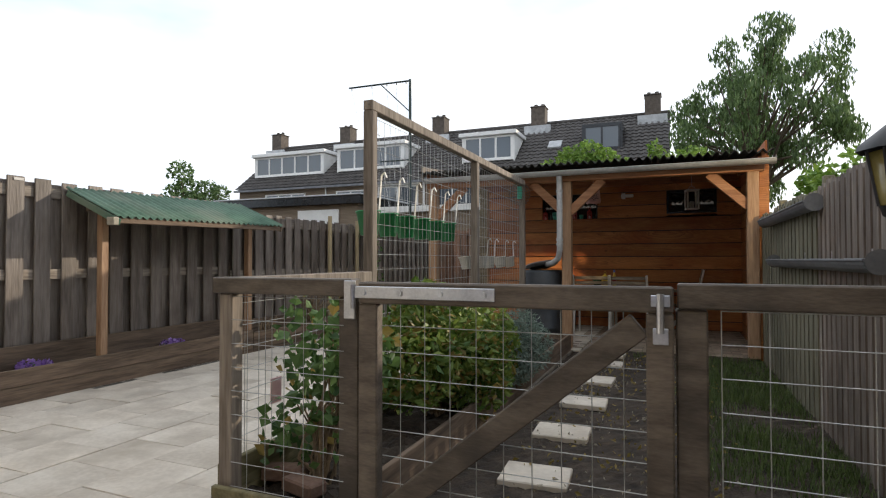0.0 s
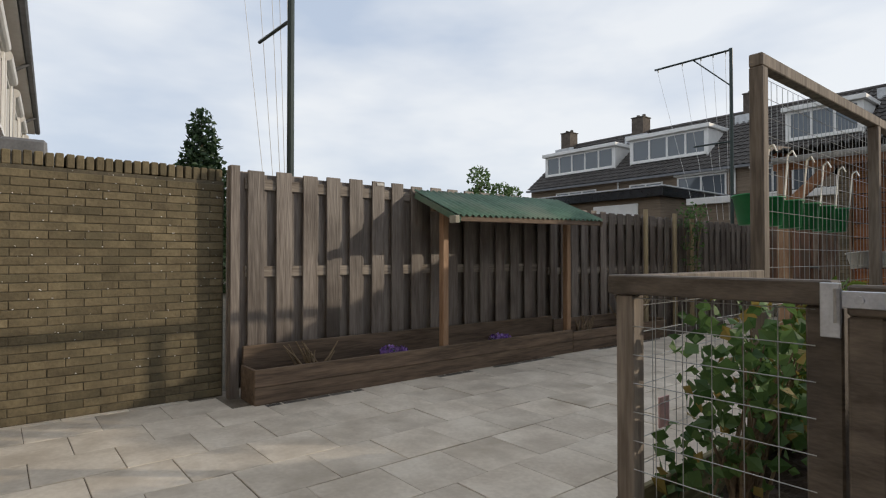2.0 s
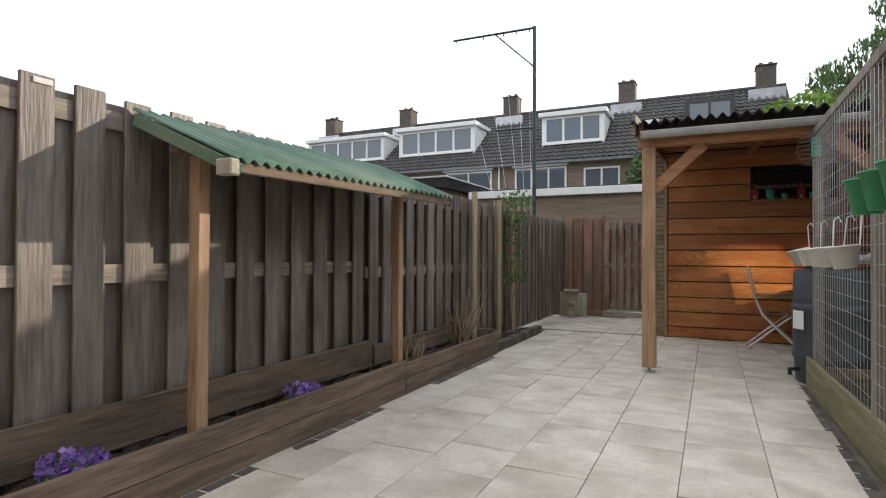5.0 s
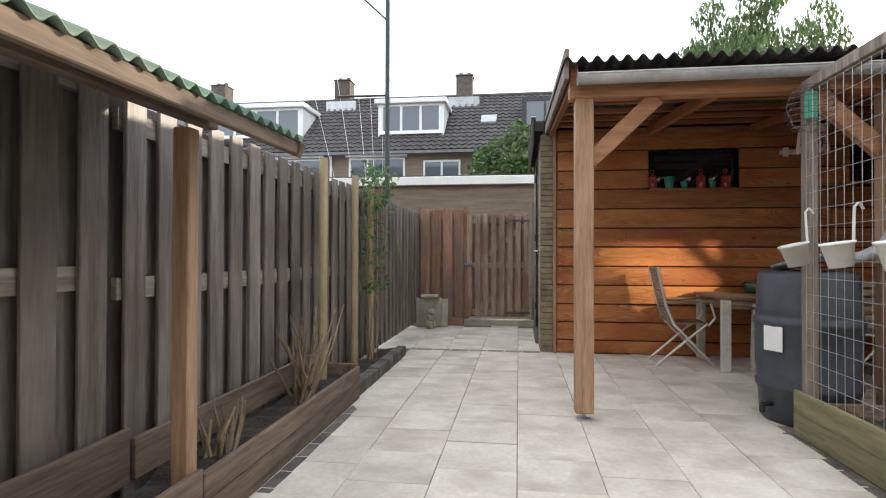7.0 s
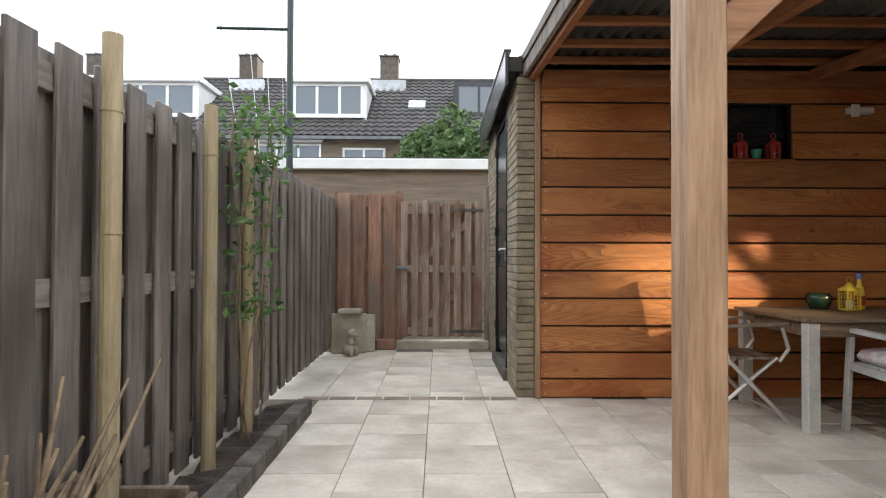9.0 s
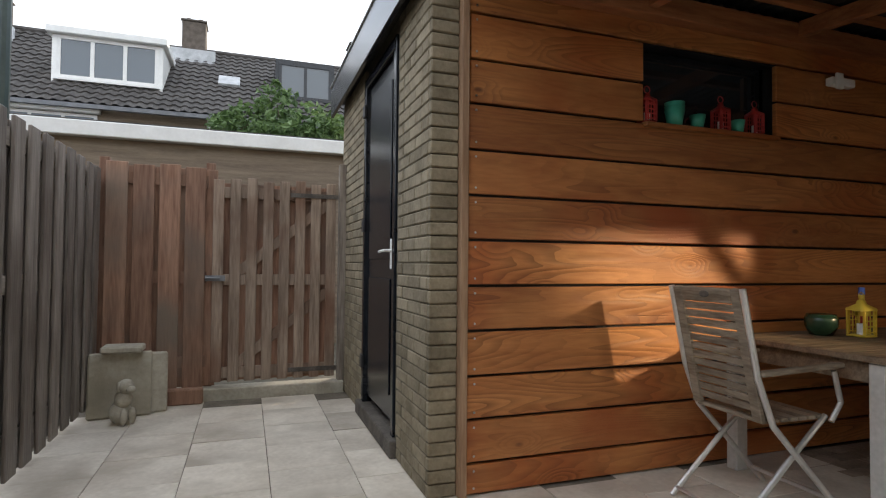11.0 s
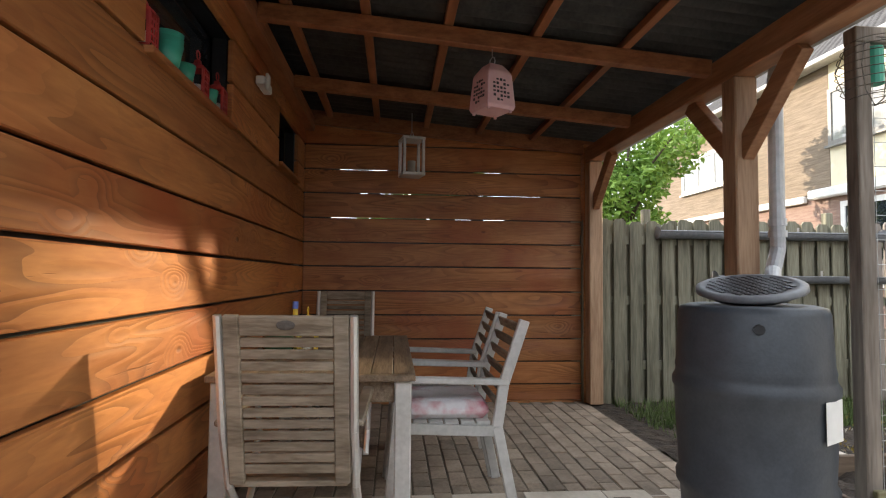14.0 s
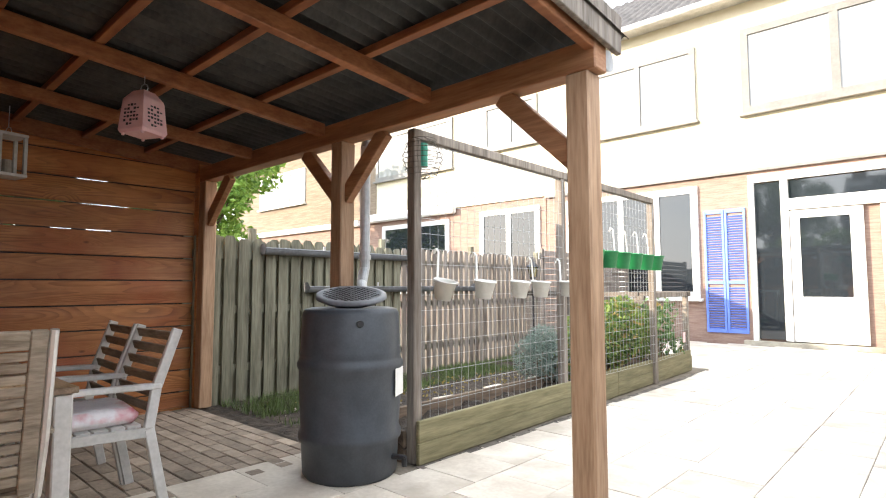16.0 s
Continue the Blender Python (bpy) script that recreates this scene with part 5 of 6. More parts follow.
bush("fruit_bush", "leafy green and yellowing bush in the bed", (-1.5, 3.5, 0.1), [(0, -0.45, 0.45, 0.3), (0.05, 0, 0.5, 0.36), (0.1, 0.45, 0.45, 0.32), (0.15, 0.2, 0.25, 0.3), (0.05, -0.3, 0.7, 0.22), (0.1, 0.8, 0.3, 0.25)], L_BUSH, 5600, 0.062, 31, 26, 1100)
bush("young_climber", "thin twining plant with sparse round leaves", (-1.55, 2.2, 0.1), [(-0.08, 0, 0.25, 0.2), (0.05, 0.1, 0.5, 0.24), (0.0, 0.05, 0.66, 0.24), (0.12, 0.15, 0.62, 0.2)], L_CLIMB, 520, 0.058, 33, 26, 40, narrow=0.85)
bush("lavender", "silvery grey-green lavender shrub beside the path", (-1.25, 4.55, 0.1), [(0.02, 0, 0.28, 0.24), (0.05, 0.22, 0.3, 0.22), (0, -0.2, 0.22, 0.2), (0.05, 0.05, 0.45, 0.18)], L_GREY, 4200, 0.055, 35, 14, narrow=0.16)
for x, y, rz in ((-1.7, 2.15, 20), (-1.52, 2.05, -15)):
    bm = B()
    box(bm, -0.1, 0.1, -0.05, 0.05, 0, 0.06, 0.008)
    o = solid("loose_brick", bm, M_CHIP, "loose reddish brick lying in the bed", "brick", "loose bricks")
    o.matrix_basis = pose(x, y, 0.125, 0, 0, rz)


bush("roof_shrub", "green leafy shrub growing above the shed roof", (-1.55, 10.5, 2.68), [(-0.6, 0, 0.14, 0.22), (-0.2, 0, 0.28, 0.3), (0.1, 0.05, 0.4, 0.28), (0.4, 0, 0.24, 0.28), (0.75, 0, 0.12, 0.18)], L_BRIGHT, 1300, 0.1, 61, 14)
bush("roof_shrub", "thin pale green shoots above the shed roof", (-0.05, 10.5, 2.68), [(-0.22, 0, 0.45, 0.15), (-0.2, 0, 0.2, 0.18), (0.1, 0, 0.16, 0.22), (0.4, 0, 0.2, 0.24)], L_BRIGHT, 600, 0.09, 63, 10)


def pot_on_hook(name, label, y, z, mat, r0, h, tilt, group, handle, hook):
    t = thing(name, label, "bucket", (CX - 0.045 - r0, y, z), group=group)
    t.matrix_basis = pose(CX - 0.05 - r0, y, z, 0, tilt, 0)
    bm = B()
    lathe(bm, [(0.0, 0.0), (r0 * 0.72, 0.0), (r0, h), (r0 * 1.07, h), (r0 * 1.07, h - 0.012), (r0 * 0.97, h - 0.004), (r0 * 0.7, 0.006), (0, 0.006)], 24)
    part("pot", bm, mat, t)
    bm = B()
    pts = [Vector((r0, 0, h - 0.02)), Vector((r0 + 0.02, 0, h + hook * 0.55)), Vector((r0 + 0.035, 0, h + hook)), Vector((r0 + 0.06, 0, h + hook + 0.02)), Vector((r0 + 0.075, 0, h + hook - 0.02))]
    for a, b in zip(pts, pts[1:]):
        bar(bm, a, b, 0.005, 0.02, 0, (0, 1, 0))
    part("hook", bm, handle, t)


for k, y in enumerate((3.42, 3.7, 4.0, 4.3, 4.6, 4.9)):
    pot_on_hook("green_bucket", "small green bucket hung on the mesh", y, 1.33, M_GREEN, 0.085, 0.17, -3, "green buckets on the mesh", M_ENAMEL, 0.24)
for k, (y, tl) in enumerate(((5.42, -7), (5.86, -5), (6.17, -8), (6.62, -9), (7.06, -14))):
    pot_on_hook("white_pot", "white enamel pot hung by its hook on the mesh", y, 1.06, M_ENAMEL, 0.078, 0.13, tl, "white pots on the mesh", M_ENAMEL, 0.17)
bm = B()
box(bm, CX - 0.05, CX - 0.042, 2.28, 2.36, 0.42, 0.55, 0.002)
solid("plant_label", bm, M_PINK, "small pink plant card tied to the mesh", "plant label")

# ---- rain barrel ----
barrel = thing("rain_barrel", "dark grey plastic rain barrel with ribbed rings", "barrel", (-1.68, 7.59, 0))
barrel.scale = (1.05, 1.05, 1.03)
bm = B()
lathe(bm, [(0, 0), (0.26, 0), (0.275, 0.02), (0.285, 0.2), (0.3, 0.22), (0.302, 0.25), (0.288, 0.275), (0.3, 0.5), (0.303, 0.62), (0.312, 0.635), (0.312, 0.66), (0.3, 0.68), (0.296, 0.7), (0.3, 0.715), (0.294, 0.74), (0.285, 0.95), (0.275, 0.975), (0.24, 0.985), (0.2, 0.985), (0.0, 0.98)], 48)
part("body", bm, M_BARREL, barrel)
bm = B()
lathe(bm, [(0.0, 1.03), (0.2, 1.03), (0.205, 1.035), (0.245, 1.03), (0.248, 1.012), (0.2, 0.995), (0.19, 0.987)], 40)
lid = part("lid", bm, M_PVC, barrel, "dark grey slotted lid")
lid.matrix_basis = pose(0, 0, 1.065, -9, -11, 0) @ Matrix.Diagonal((0.86, 0.86, 1, 1)) @ pose(0, 0, -1.03)
hole = mesh_of("slot", box(B(), -0.012, 0.012, -0.008, 0.008, 0, 0.003), M_BLACKPL)
for i in range(-6, 7):
    for j in range(-5, 6):
        if (i * 0.03) ** 2 + (j * 0.034) ** 2 < 0.034:
            piece("slot", hole, lid, (i * 0.03 + (j % 2) * 0.012, j * 0.034, 1.0315), 30)
bm = B()
box(bm, -0.065, 0.065, -0.001, 0.001, -0.08, 0.08)
lb = part("label", bm, M_WHITE, barrel, "white paper label")
lb.matrix_basis = pose(-0.27, -0.144, 0.55, 0, 0, -62)
bm = B()
rod(bm, (-0.24, 0.13, 0.9), (-0.262, 0.142, 0.9), 0.02, 0.02, 12)
part("plug", bm, M_BLACKPL, barrel)
bm = B()
tube(bm, [(-0.26, -0.1, 0.12), (-0.33, -0.13, 0.12), (-0.33, -0.13, 0.07)], 0.016)
part("tap", bm, M_BLACKPL, barrel)


# ---- table and chairs ----
table = thing("garden_table", "slatted brown garden table with pale grey legs", "table", (-0.97, 9.5, 0))
for k in range(9):
    bm = B()
    box(bm, -0.72, 0.72, -0.42 + k * 0.094, -0.42 + k * 0.094 + 0.091, 0.695, 0.72, 0.003)
    part("tabletop_slat", bm, M_TABLE, table)
for x in (-0.76, 0.725):
    bm = B()
    box(bm, x, x + 0.034, -0.42, 0.42, 0.694, 0.721, 0.003)
    part("end_rail", bm, M_TABLE, table)
for x in (-0.7, 0.7):
    for y in (-0.37, 0.37):
        bm = B()
        box(bm, x - 0.04, x + 0.04, y - 0.035, y + 0.035, 0, 0.692, 0.006)
        part("leg", bm, M_GREYWHITE, table)
for y in (-0.37, 0.37):
    bm = B()
    box(bm, -0.658, 0.658, y - 0.012, y + 0.012, 0.6, 0.691, 0.003)
    part("apron", bm, M_TABLE, table)
for x in (-0.7, 0.7):
    bm = B()
    box(bm, x - 0.012, x + 0.012, -0.333, 0.333, 0.6, 0.691, 0.003)
    part("apron", bm, M_TABLE, table)


def folding_chair(loc, rz, group):
    """Faces its own +x."""
    c = thing("folding_chair", "weathered teak folding armchair with aluminium frame", "chair", loc, rz, group)
    for y in (-0.212, 0.212):
        bm = B()
        tube(bm, [Vector((-0.28, y, 1.0)), Vector((-0.2, y, 0.62)), Vector((-0.12, y, 0.42)), Vector((0.28, y, 0.0))], 0.014, 8)
        part("leg", bm, M_ALU, c)
        bm = B()
        tube(bm, [Vector((0.2, y * 0.9, 0.44)), Vector((0.0, y * 0.9, 0.27)), Vector((-0.3, y * 0.9, 0.0))], 0.013, 8)
        part("leg", bm, M_ALU, c)
        bm = B()
        tube(bm, [Vector((0.2, y * 1.02, 0.42)), Vector((0.26, y * 1.02, 0.5)), Vector((0.22, y * 1.02, 0.64))], 0.012, 8)
        part("arm_support", bm, M_ALU, c)
        bm = B()
        bar(bm, (-0.2, y * 1.03, 0.645), (0.26, y * 1.03, 0.665), 0.045, 0.022, 0.006)
        part("armrest", bm, M_TEAK, c)
        s = 1 if y > 0 else -1
        bm = B()
        bar(bm, (-0.275, y - s * 0.04, 1.0), (-0.155, y - s * 0.04, 0.44), 0.05, 0.024, 0.004, (1, 0, 0))
        part("back_stile", bm, M_TEAK, c)
    for k in range(12):
        z = 0.49 + k * 0.0385
        x = -0.155 - (z - 0.44) * 0.214
        bm = B()
        bar(bm, (x, -0.146, z), (x, 0.146, z), 0.03, 0.012, 0.002, (1, 0, 0.2))
        part("back_slat", bm, M_TEAK, c)
    bm = B()
    bar(bm, (-0.27, -0.146, 0.967), (-0.27, 0.146, 0.967), 0.065, 0.02, 0.004, (1, 0, 0.2))
    tr = part("top_rail", bm, M_TEAK, c)
    bm = B()
    bmesh.ops.create_uvsphere(bm, u_segments=12, v_segments=6, radius=0.03, matrix=Matrix.Translation((-0.282, 0, 0.97)) @ Matrix.Diagonal((0.15, 1, 0.55, 1)))
    part("badge", bm, M_DARKEDGE, tr)
    for k in range(7):
        bm = B()
        box(bm, -0.15 + k * 0.052, -0.108 + k * 0.052, -0.187, 0.187, 0.425, 0.443, 0.003)
        part("seat_slat", bm, M_TEAK, c)
    bm = B()
    rod(bm, (-0.27, -0.187, 0.035), (-0.27, 0.187, 0.035), 0.009)
    part("stretcher", bm, M_ALU, c)
    bm = B()
    rod(bm, (0.2, -0.212, 0.08), (0.2, 0.212, 0.08), 0.009)
    part("stretcher", bm, M_ALU, c)
    return c


folding_chair((-1.97, 9.5, 0), -2, "folding chairs")
folding_chair((0.15, 9.55, 0), 180, "folding chairs")


def armchair(loc, rz):
    """Faces its own +y."""
    c = thing("garden_armchair", "white-framed garden armchair with grey slatted back", "chair", loc, rz, "white armchairs")
    for x in (-0.26, 0.26):
        bm = B()
        for a, b in (((x, -0.33, 0.0), (x, -0.24, 0.42)), ((x, -0.24, 0.42), (x, -0.27, 0.62)), ((x, -0.27, 0.62), (x, -0.37, 0.92))):
            bar(bm, a, b, 0.03, 0.05, 0.004, (0, 1, 0))
        part("back_leg", bm, M_GREYWHITE, c)
        bm = B()
        bar(bm, (x, 0.27, 0.0), (x, 0.22, 0.62), 0.03, 0.045, 0.004, (0, 1, 0))
        part("front_leg", bm, M_GREYWHITE, c)
        bm = B()
        bar(bm, (x, -0.29, 0.63), (x, 0.27, 0.645), 0.05, 0.03, 0.006)
        part("armrest", bm, M_GREYWHITE, c)
        bm = B()
        bar(bm, (x, -0.23, 0.4), (x, 0.24, 0.42), 0.025, 0.05, 0.004)
        part("side_rail", bm, M_GREYWHITE, c)
    for k in range(6):
        z = 0.52 + k * 0.072
        y = -0.25 - max(0, z - 0.55) * 0.31
        bm = B()
        bar(bm, (-0.245, y, z), (0.245, y, z), 0.05, 0.016, 0.003, (0, 1, -0.3))
        part("back_slat", bm, M_TEAK, c)
    for k in range(6):
        bm = B()
        box(bm, -0.245, 0.245, -0.21 + k * 0.075, -0.145 + k * 0.075, 0.425, 0.443, 0.003)
        part("seat_slat", bm, M_GREYWHITE, c)
    return c


ac = armchair((-1.15, 8.92, 0), 0)
copy_thing(ac, pose(-0.6, 8.92, 0, 0, 0, -3))
bm = B()
box(bm, -0.23, 0.23, -0.21, 0.24, 0.446, 0.52, 0.03)
bmesh.ops.subdivide_edges(bm, edges=list(bm.edges), cuts=2, use_grid_fill=True)
for v in bm.verts:
    v.co.z += 0.02 * (1 - (v.co.x / 0.23) ** 2) * (1 if v.co.z > 0.48 else 0.1)
for f in bm.faces:
    f.smooth = True
cu = solid("seat_cushion", bm, M_CUSHION, "white cushion with red flowers on the armchair", "cushion")
cu.matrix_basis = pose(-1.15, 8.92, 0, 0, 0, 0)


def lantern(name, label, loc, mat, w, h, group="", hang=0.0, rz=0, eave=0.72):
    t = thing(name, label, "lantern", loc, rz, group)
    bm = B()
    box(bm, -w / 2, w / 2, -w / 2, w / 2, 0, h * 0.06, 0.003)
    part("base", bm, mat, t)
    for x in (-1, 1):
        for y in (-1, 1):
            bm = B()
            box(bm, x * w * 0.44 - 0.005, x * w * 0.44 + 0.005, y * w * 0.44 - 0.005, y * w * 0.44 + 0.005, h * 0.06, h * 0.7)
            part("corner_post", bm, mat, t)
    bm = B()
    lathe(bm, [(w * eave, h * 0.7), (w * eave * 0.97, h * 0.76), (w * 0.25, h * 0.88), (w * 0.2, h * 0.97), (0.0, h)], 4 if w < 0.12 else 8, pose(0, 0, 0, 0, 0, 45))
    part("roof", bm, mat, t)
    bm = B()
    ring = [Vector((0.02 * math.cos(a), 0, h + 0.018 + 0.02 * math.sin(a))) for a in [k * 0.7854 for k in range(9)]]
    tube(bm, ring, 0.003, 5)
    if hang:
        rod(bm, (0, 0, h + 0.03), (0, 0, h + hang), 0.003, 0.003, 5)
    part("ring", bm, mat, t)
    bm = B()
    rod(bm, (0, 0, h * 0.06), (0, 0, h * 0.35), w * 0.22, w * 0.22, 12)
    part("candle", bm, M_WHITE, t)
    for s in (-1, 1):
        bm = B()
        for k in range(4):
            z = h * (0.12 + 0.15 * k)
            box(bm, -w * 0.42, w * 0.42, s * w * 0.455 - 0.002, s * w * 0.455 + 0.002, z, z + 0.006)
        for k in range(3):
            box(bm, -w * 0.25 + k * w * 0.25 - 0.003, -w * 0.25 + k * w * 0.25 + 0.003, s * w * 0.455 - 0.0018, s * w * 0.455 + 0.0018, h * 0.08, h * 0.7)
        part("lattice", bm, mat, t)
    return t


lantern("lantern", "small yellow metal lantern on the table", (-1.06, 9.62, 0.722), M_YELLOW, 0.1, 0.2)


def pink_lantern(x, y, z, rz):
    """A small tapered house of pressed metal with pierced windows."""
    t = thing("hanging_lantern", "pale pink pierced metal lantern hung from the roof", "lantern", (x, y, z), rz)
    bm = B()
    lathe(bm, [(0.0, 0.012), (0.115, 0.012), (0.125, 0.03), (0.106, 0.2), (0.1, 0.215), (0.055, 0.262), (0.0, 0.268)], 4, pose(0, 0, 0, 0, 0, 45))
    for f in bm.faces:
        f.smooth = False
    part("body", bm, M_PINK, t)
    for a in range(4):
        bm = B()
        for i in range(5):
            for j in range(6):
                if (i + j * 2) % 7 == 3 or (i in (0, 4) and j in (0, 5)):
                    continue
                u, w = -0.044 + i * 0.022, 0.055 + j * 0.022
                d = 0.0895 - (w - 0.03) * 0.078
                bar(bm, (u - 0.007, -d - 0.0015, w), (u + 0.007, -d - 0.0015, w), 0.002, 0.013 if (i + j) % 2 else 0.008, 0, (0, 0, 1))
        bmesh.ops.rotate(bm, cent=(0, 0, 0), matrix=Matrix.Rotation(a * math.pi / 2, 3, "Z"), verts=bm.verts)
        part("pierced_window", bm, M_BLACKPL, t, "pierced openings showing dark inside")
    for u in (-0.07, 0.07):
        for v in (-0.07, 0.07):
            bm = B()
            rod(bm, (u, v, 0.0), (u, v, 0.014), 0.008, 0.01, 8)
            part("foot", bm, M_PINK, t)
    bm = B()
    tube(bm, [Vector((0.026 * math.cos(k * 0.7854), 0, 0.285 + 0.026 * math.sin(k * 0.7854))) for k in range(9)], 0.003, 5)
    rod(bm, (0, 0, 0.31), (0, 0, 0.4), 0.003, 0.003, 5)
    part("ring", bm, M_STEEL, t)


def frame_lantern(x, y, z, rz):
    """A tall narrow box of white laths with glass sides and a candle."""
    t = thing("hanging_lantern", "white wooden frame lantern hung from a purlin", "lantern", (x, y, z), rz)
    w, h = 0.075, 0.3
    for u in (-1, 1):
        for v in (-1, 1):
            bm = B()
            box(bm, u * w - 0.011, u * w + 0.011, v * w - 0.011, v * w + 0.011, 0.022, h - 0.022, 0.002)
            part("upright", bm, M_GREYWHITE, t)
    for z0 in (0.0, h - 0.022):
        bm = B()
        box(bm, -w - 0.014, w + 0.014, -w - 0.014, w + 0.014, z0, z0 + 0.021, 0.003)
        part("board", bm, M_GREYWHITE, t)
    bm = B()
    rod(bm, (0, 0, 0.022), (0, 0, 0.12), 0.032, 0.032, 14)
    part("candle", bm, M_STONE, t)
    bm = B()
    tube(bm, [Vector((0.05 * math.cos(k * 0.5236), 0, h + 0.05 * math.sin(k * 0.5236))) for k in range(7)], 0.0025, 5)
    rod(bm, (0, 0, h + 0.05), (0, 0, h + 0.2), 0.0025, 0.0025, 5)
    part("handle", bm, M_STEEL, t)


pink_lantern(-1.12, 8.66, 2.0, 25)
frame_lantern(0.26, 9.05, 1.9, 12)
for x in (-2.14, -1.62, -1.36):
    lantern("lantern", "small red metal lantern on the sill", (x, 10.02, 1.873), M_RED, 0.075, 0.17, "red lanterns on the sill")
for x, h, r0, nm in ((-1.96, 0.12, 0.055, 1), (-1.8, 0.1, 0.045, 0), (-1.5, 0.1, 0.04, 0), (-0.62, 0.0, 0, 0)):
    if h:
        t = thing("cup", "mint green plastic cups on the window sill", "cup", (x, 10.01, 1.873), group="cups on the sill")
        for k in range(3 if nm else 1):
            bm = B()
            lathe(bm, [(0, k * 0.02), (r0 * 0.7, k * 0.02), (r0, h * 0.75 + k * 0.02), (r0 * 0.94, h * 0.75 + k * 0.02), (r0 * 0.66, k * 0.02 + 0.004), (0, k * 0.02 + 0.004)], 18)
            part("cup_body", bm, M_MINT, t)
pot = thing("flower_pot", "round green glazed pot on the table", "pot", (-1.2, 9.74, 0.722))
bm = B()
lathe(bm, [(0, 0), (0.055, 0), (0.08, 0.05), (0.082, 0.09), (0.07, 0.115), (0.06, 0.112), (0.0, 0.1)], 24)
part("body", bm, M_GLAZE, pot)
bottle = thing("bottle", "tall bottle with red and yellow bands", "bottle", (-0.92, 9.71, 0.722))
bm = B()
lathe(bm, [(0, 0), (0.035, 0), (0.036, 0.12), (0.03, 0.15), (0.014, 0.19), (0.014, 0.22)], 20)
part("body", bm, M_YELLOW, bottle)
bm = B()
lathe(bm, [(0.0365, 0.03), (0.0365, 0.05), (0.0365, 0.051), (0.0372, 0.06), (0.0372, 0.1)], 20)
part("band", bm, M_RED, bottle)
bm = B()
rod(bm, (0, 0, 0.22), (0, 0, 0.26), 0.016, 0.016, 14)
part("cap", bm, M_BLUE, bottle)
vent = thing("wall_lamp", "small white wall fitting between the windows", "wall lamp", (-0.72, 9.98, 2.24))
bm = B()
box(bm, -0.1, 0.1, -0.05, 0.0, -0.02, 0.03, 0.005)
box(bm, -0.09, -0.03, -0.07, -0.052, -0.05, 0.05, 0.005)
part("body", bm, M_WHITE, vent)

# wire globe feeder at the end post
feeder = thing("bird_feeder", "round wire bird feeder with green tube", "bird feeder", (CX - 0.02, 7.14, 2.02))
bm = B()
rod(bm, (0, 0, -0.06), (0, 0, 0.1), 0.035, 0.035, 14)
part("tube", bm, M_MINT, feeder)
bm = B()
for k in range(8):
    z = -0.12 + k * 0.035
    rr = 0.14 * math.sqrt(max(0.1, 1 - (z / 0.17) ** 2))
    tube(bm, [Vector((rr * math.cos(a), rr * math.sin(a), z)) for a in [j * math.pi / 8 for j in range(17)]], 0.0022, 4)
for j in range(6):
    a = j * math.pi / 3
    tube(bm, [Vector((0.14 * math.sqrt(max(0.0, 1 - (z / 0.15) ** 2)) * math.cos(a), 0.14 * math.sqrt(max(0.0, 1 - (z / 0.15) ** 2)) * math.sin(a), z)) for z in (-0.15, -0.1, 0, 0.1, 0.15)], 0.0022, 4)
part("wire_globe", bm, M_DARKEDGE, feeder)

# lamp on the east fence by the gate
gl = thing("garden_lamp", "dark garden lantern with yellow panes on a thin post", "garden lamp", (0.62, 2.0, 0))
bm = B()
rod(bm, (0, 0, -0.04), (0, 0, 1.28), 0.016, 0.016, 10)
part("post", bm, M_BLACKPL, gl)
bm = B()
lathe(bm, [(0, 1.27), (0.05, 1.28), (0.06, 1.31)], 8)
part("base", bm, M_BLACKPL, gl)
bm = B()
lathe(bm, [(0.058, 1.312), (0.085, 1.47), (0, 1.471)], 8)
part("glass_body", bm, M_AMBER, gl, "yellowed lantern glass")
for k in range(8):
    a = k * math.pi / 4
    bm = B()
    rod(bm, (0.06 * math.cos(a), 0.06 * math.sin(a), 1.31), (0.088 * math.cos(a), 0.088 * math.sin(a), 1.475), 0.005, 0.005, 5)
    part("glazing_bar", bm, M_BLACKPL, gl)
bm = B()
lathe(bm, [(0.115, 1.474), (0.11, 1.49), (0.04, 1.55), (0.01, 1.57), (0.008, 1.66), (0, 1.67)], 8)
part("roof", bm, M_BLACKPL, gl)


# ---- trees ----
def tree(name, label, loc, h, trunk_r, clumps, mat, count, size, seed, **kw):
    t = thing(name, label, "tree", loc)
    bm = B()
    r = random.Random(seed)
    top = h * 0.55
    rod(bm, (0, 0, -0.1), (0.05, 0.05, top), trunk_r, trunk_r * 0.5, 10)
    part("trunk", bm, M_BARK, t)
    for c in clumps:
        bm = B()
        rod(bm, (0.03, 0.03, min(top * r.uniform(0.5, 0.95), c[2])), (c[0], c[1], c[2]), trunk_r * 0.35, trunk_r * 0.08, 6)
        part("limb", bm, M_BARK, t)
    ob = new("crown", leaves("crown", mat, clumps, count, size, seed, **kw))
    ob.parent = t
    return t


def clump_cloud(seed, n, rx, rz, zc, lo, hi):
    r = random.Random(seed)
    out = []
    while len(out) < n:
        x, y, z = r.uniform(-1, 1), r.uniform(-1, 1), r.uniform(-1, 1)
        if x * x + y * y + z * z < 1:
            out.append((x * rx, y * rx, zc + z * rz, r.uniform(lo, hi)))
    return out


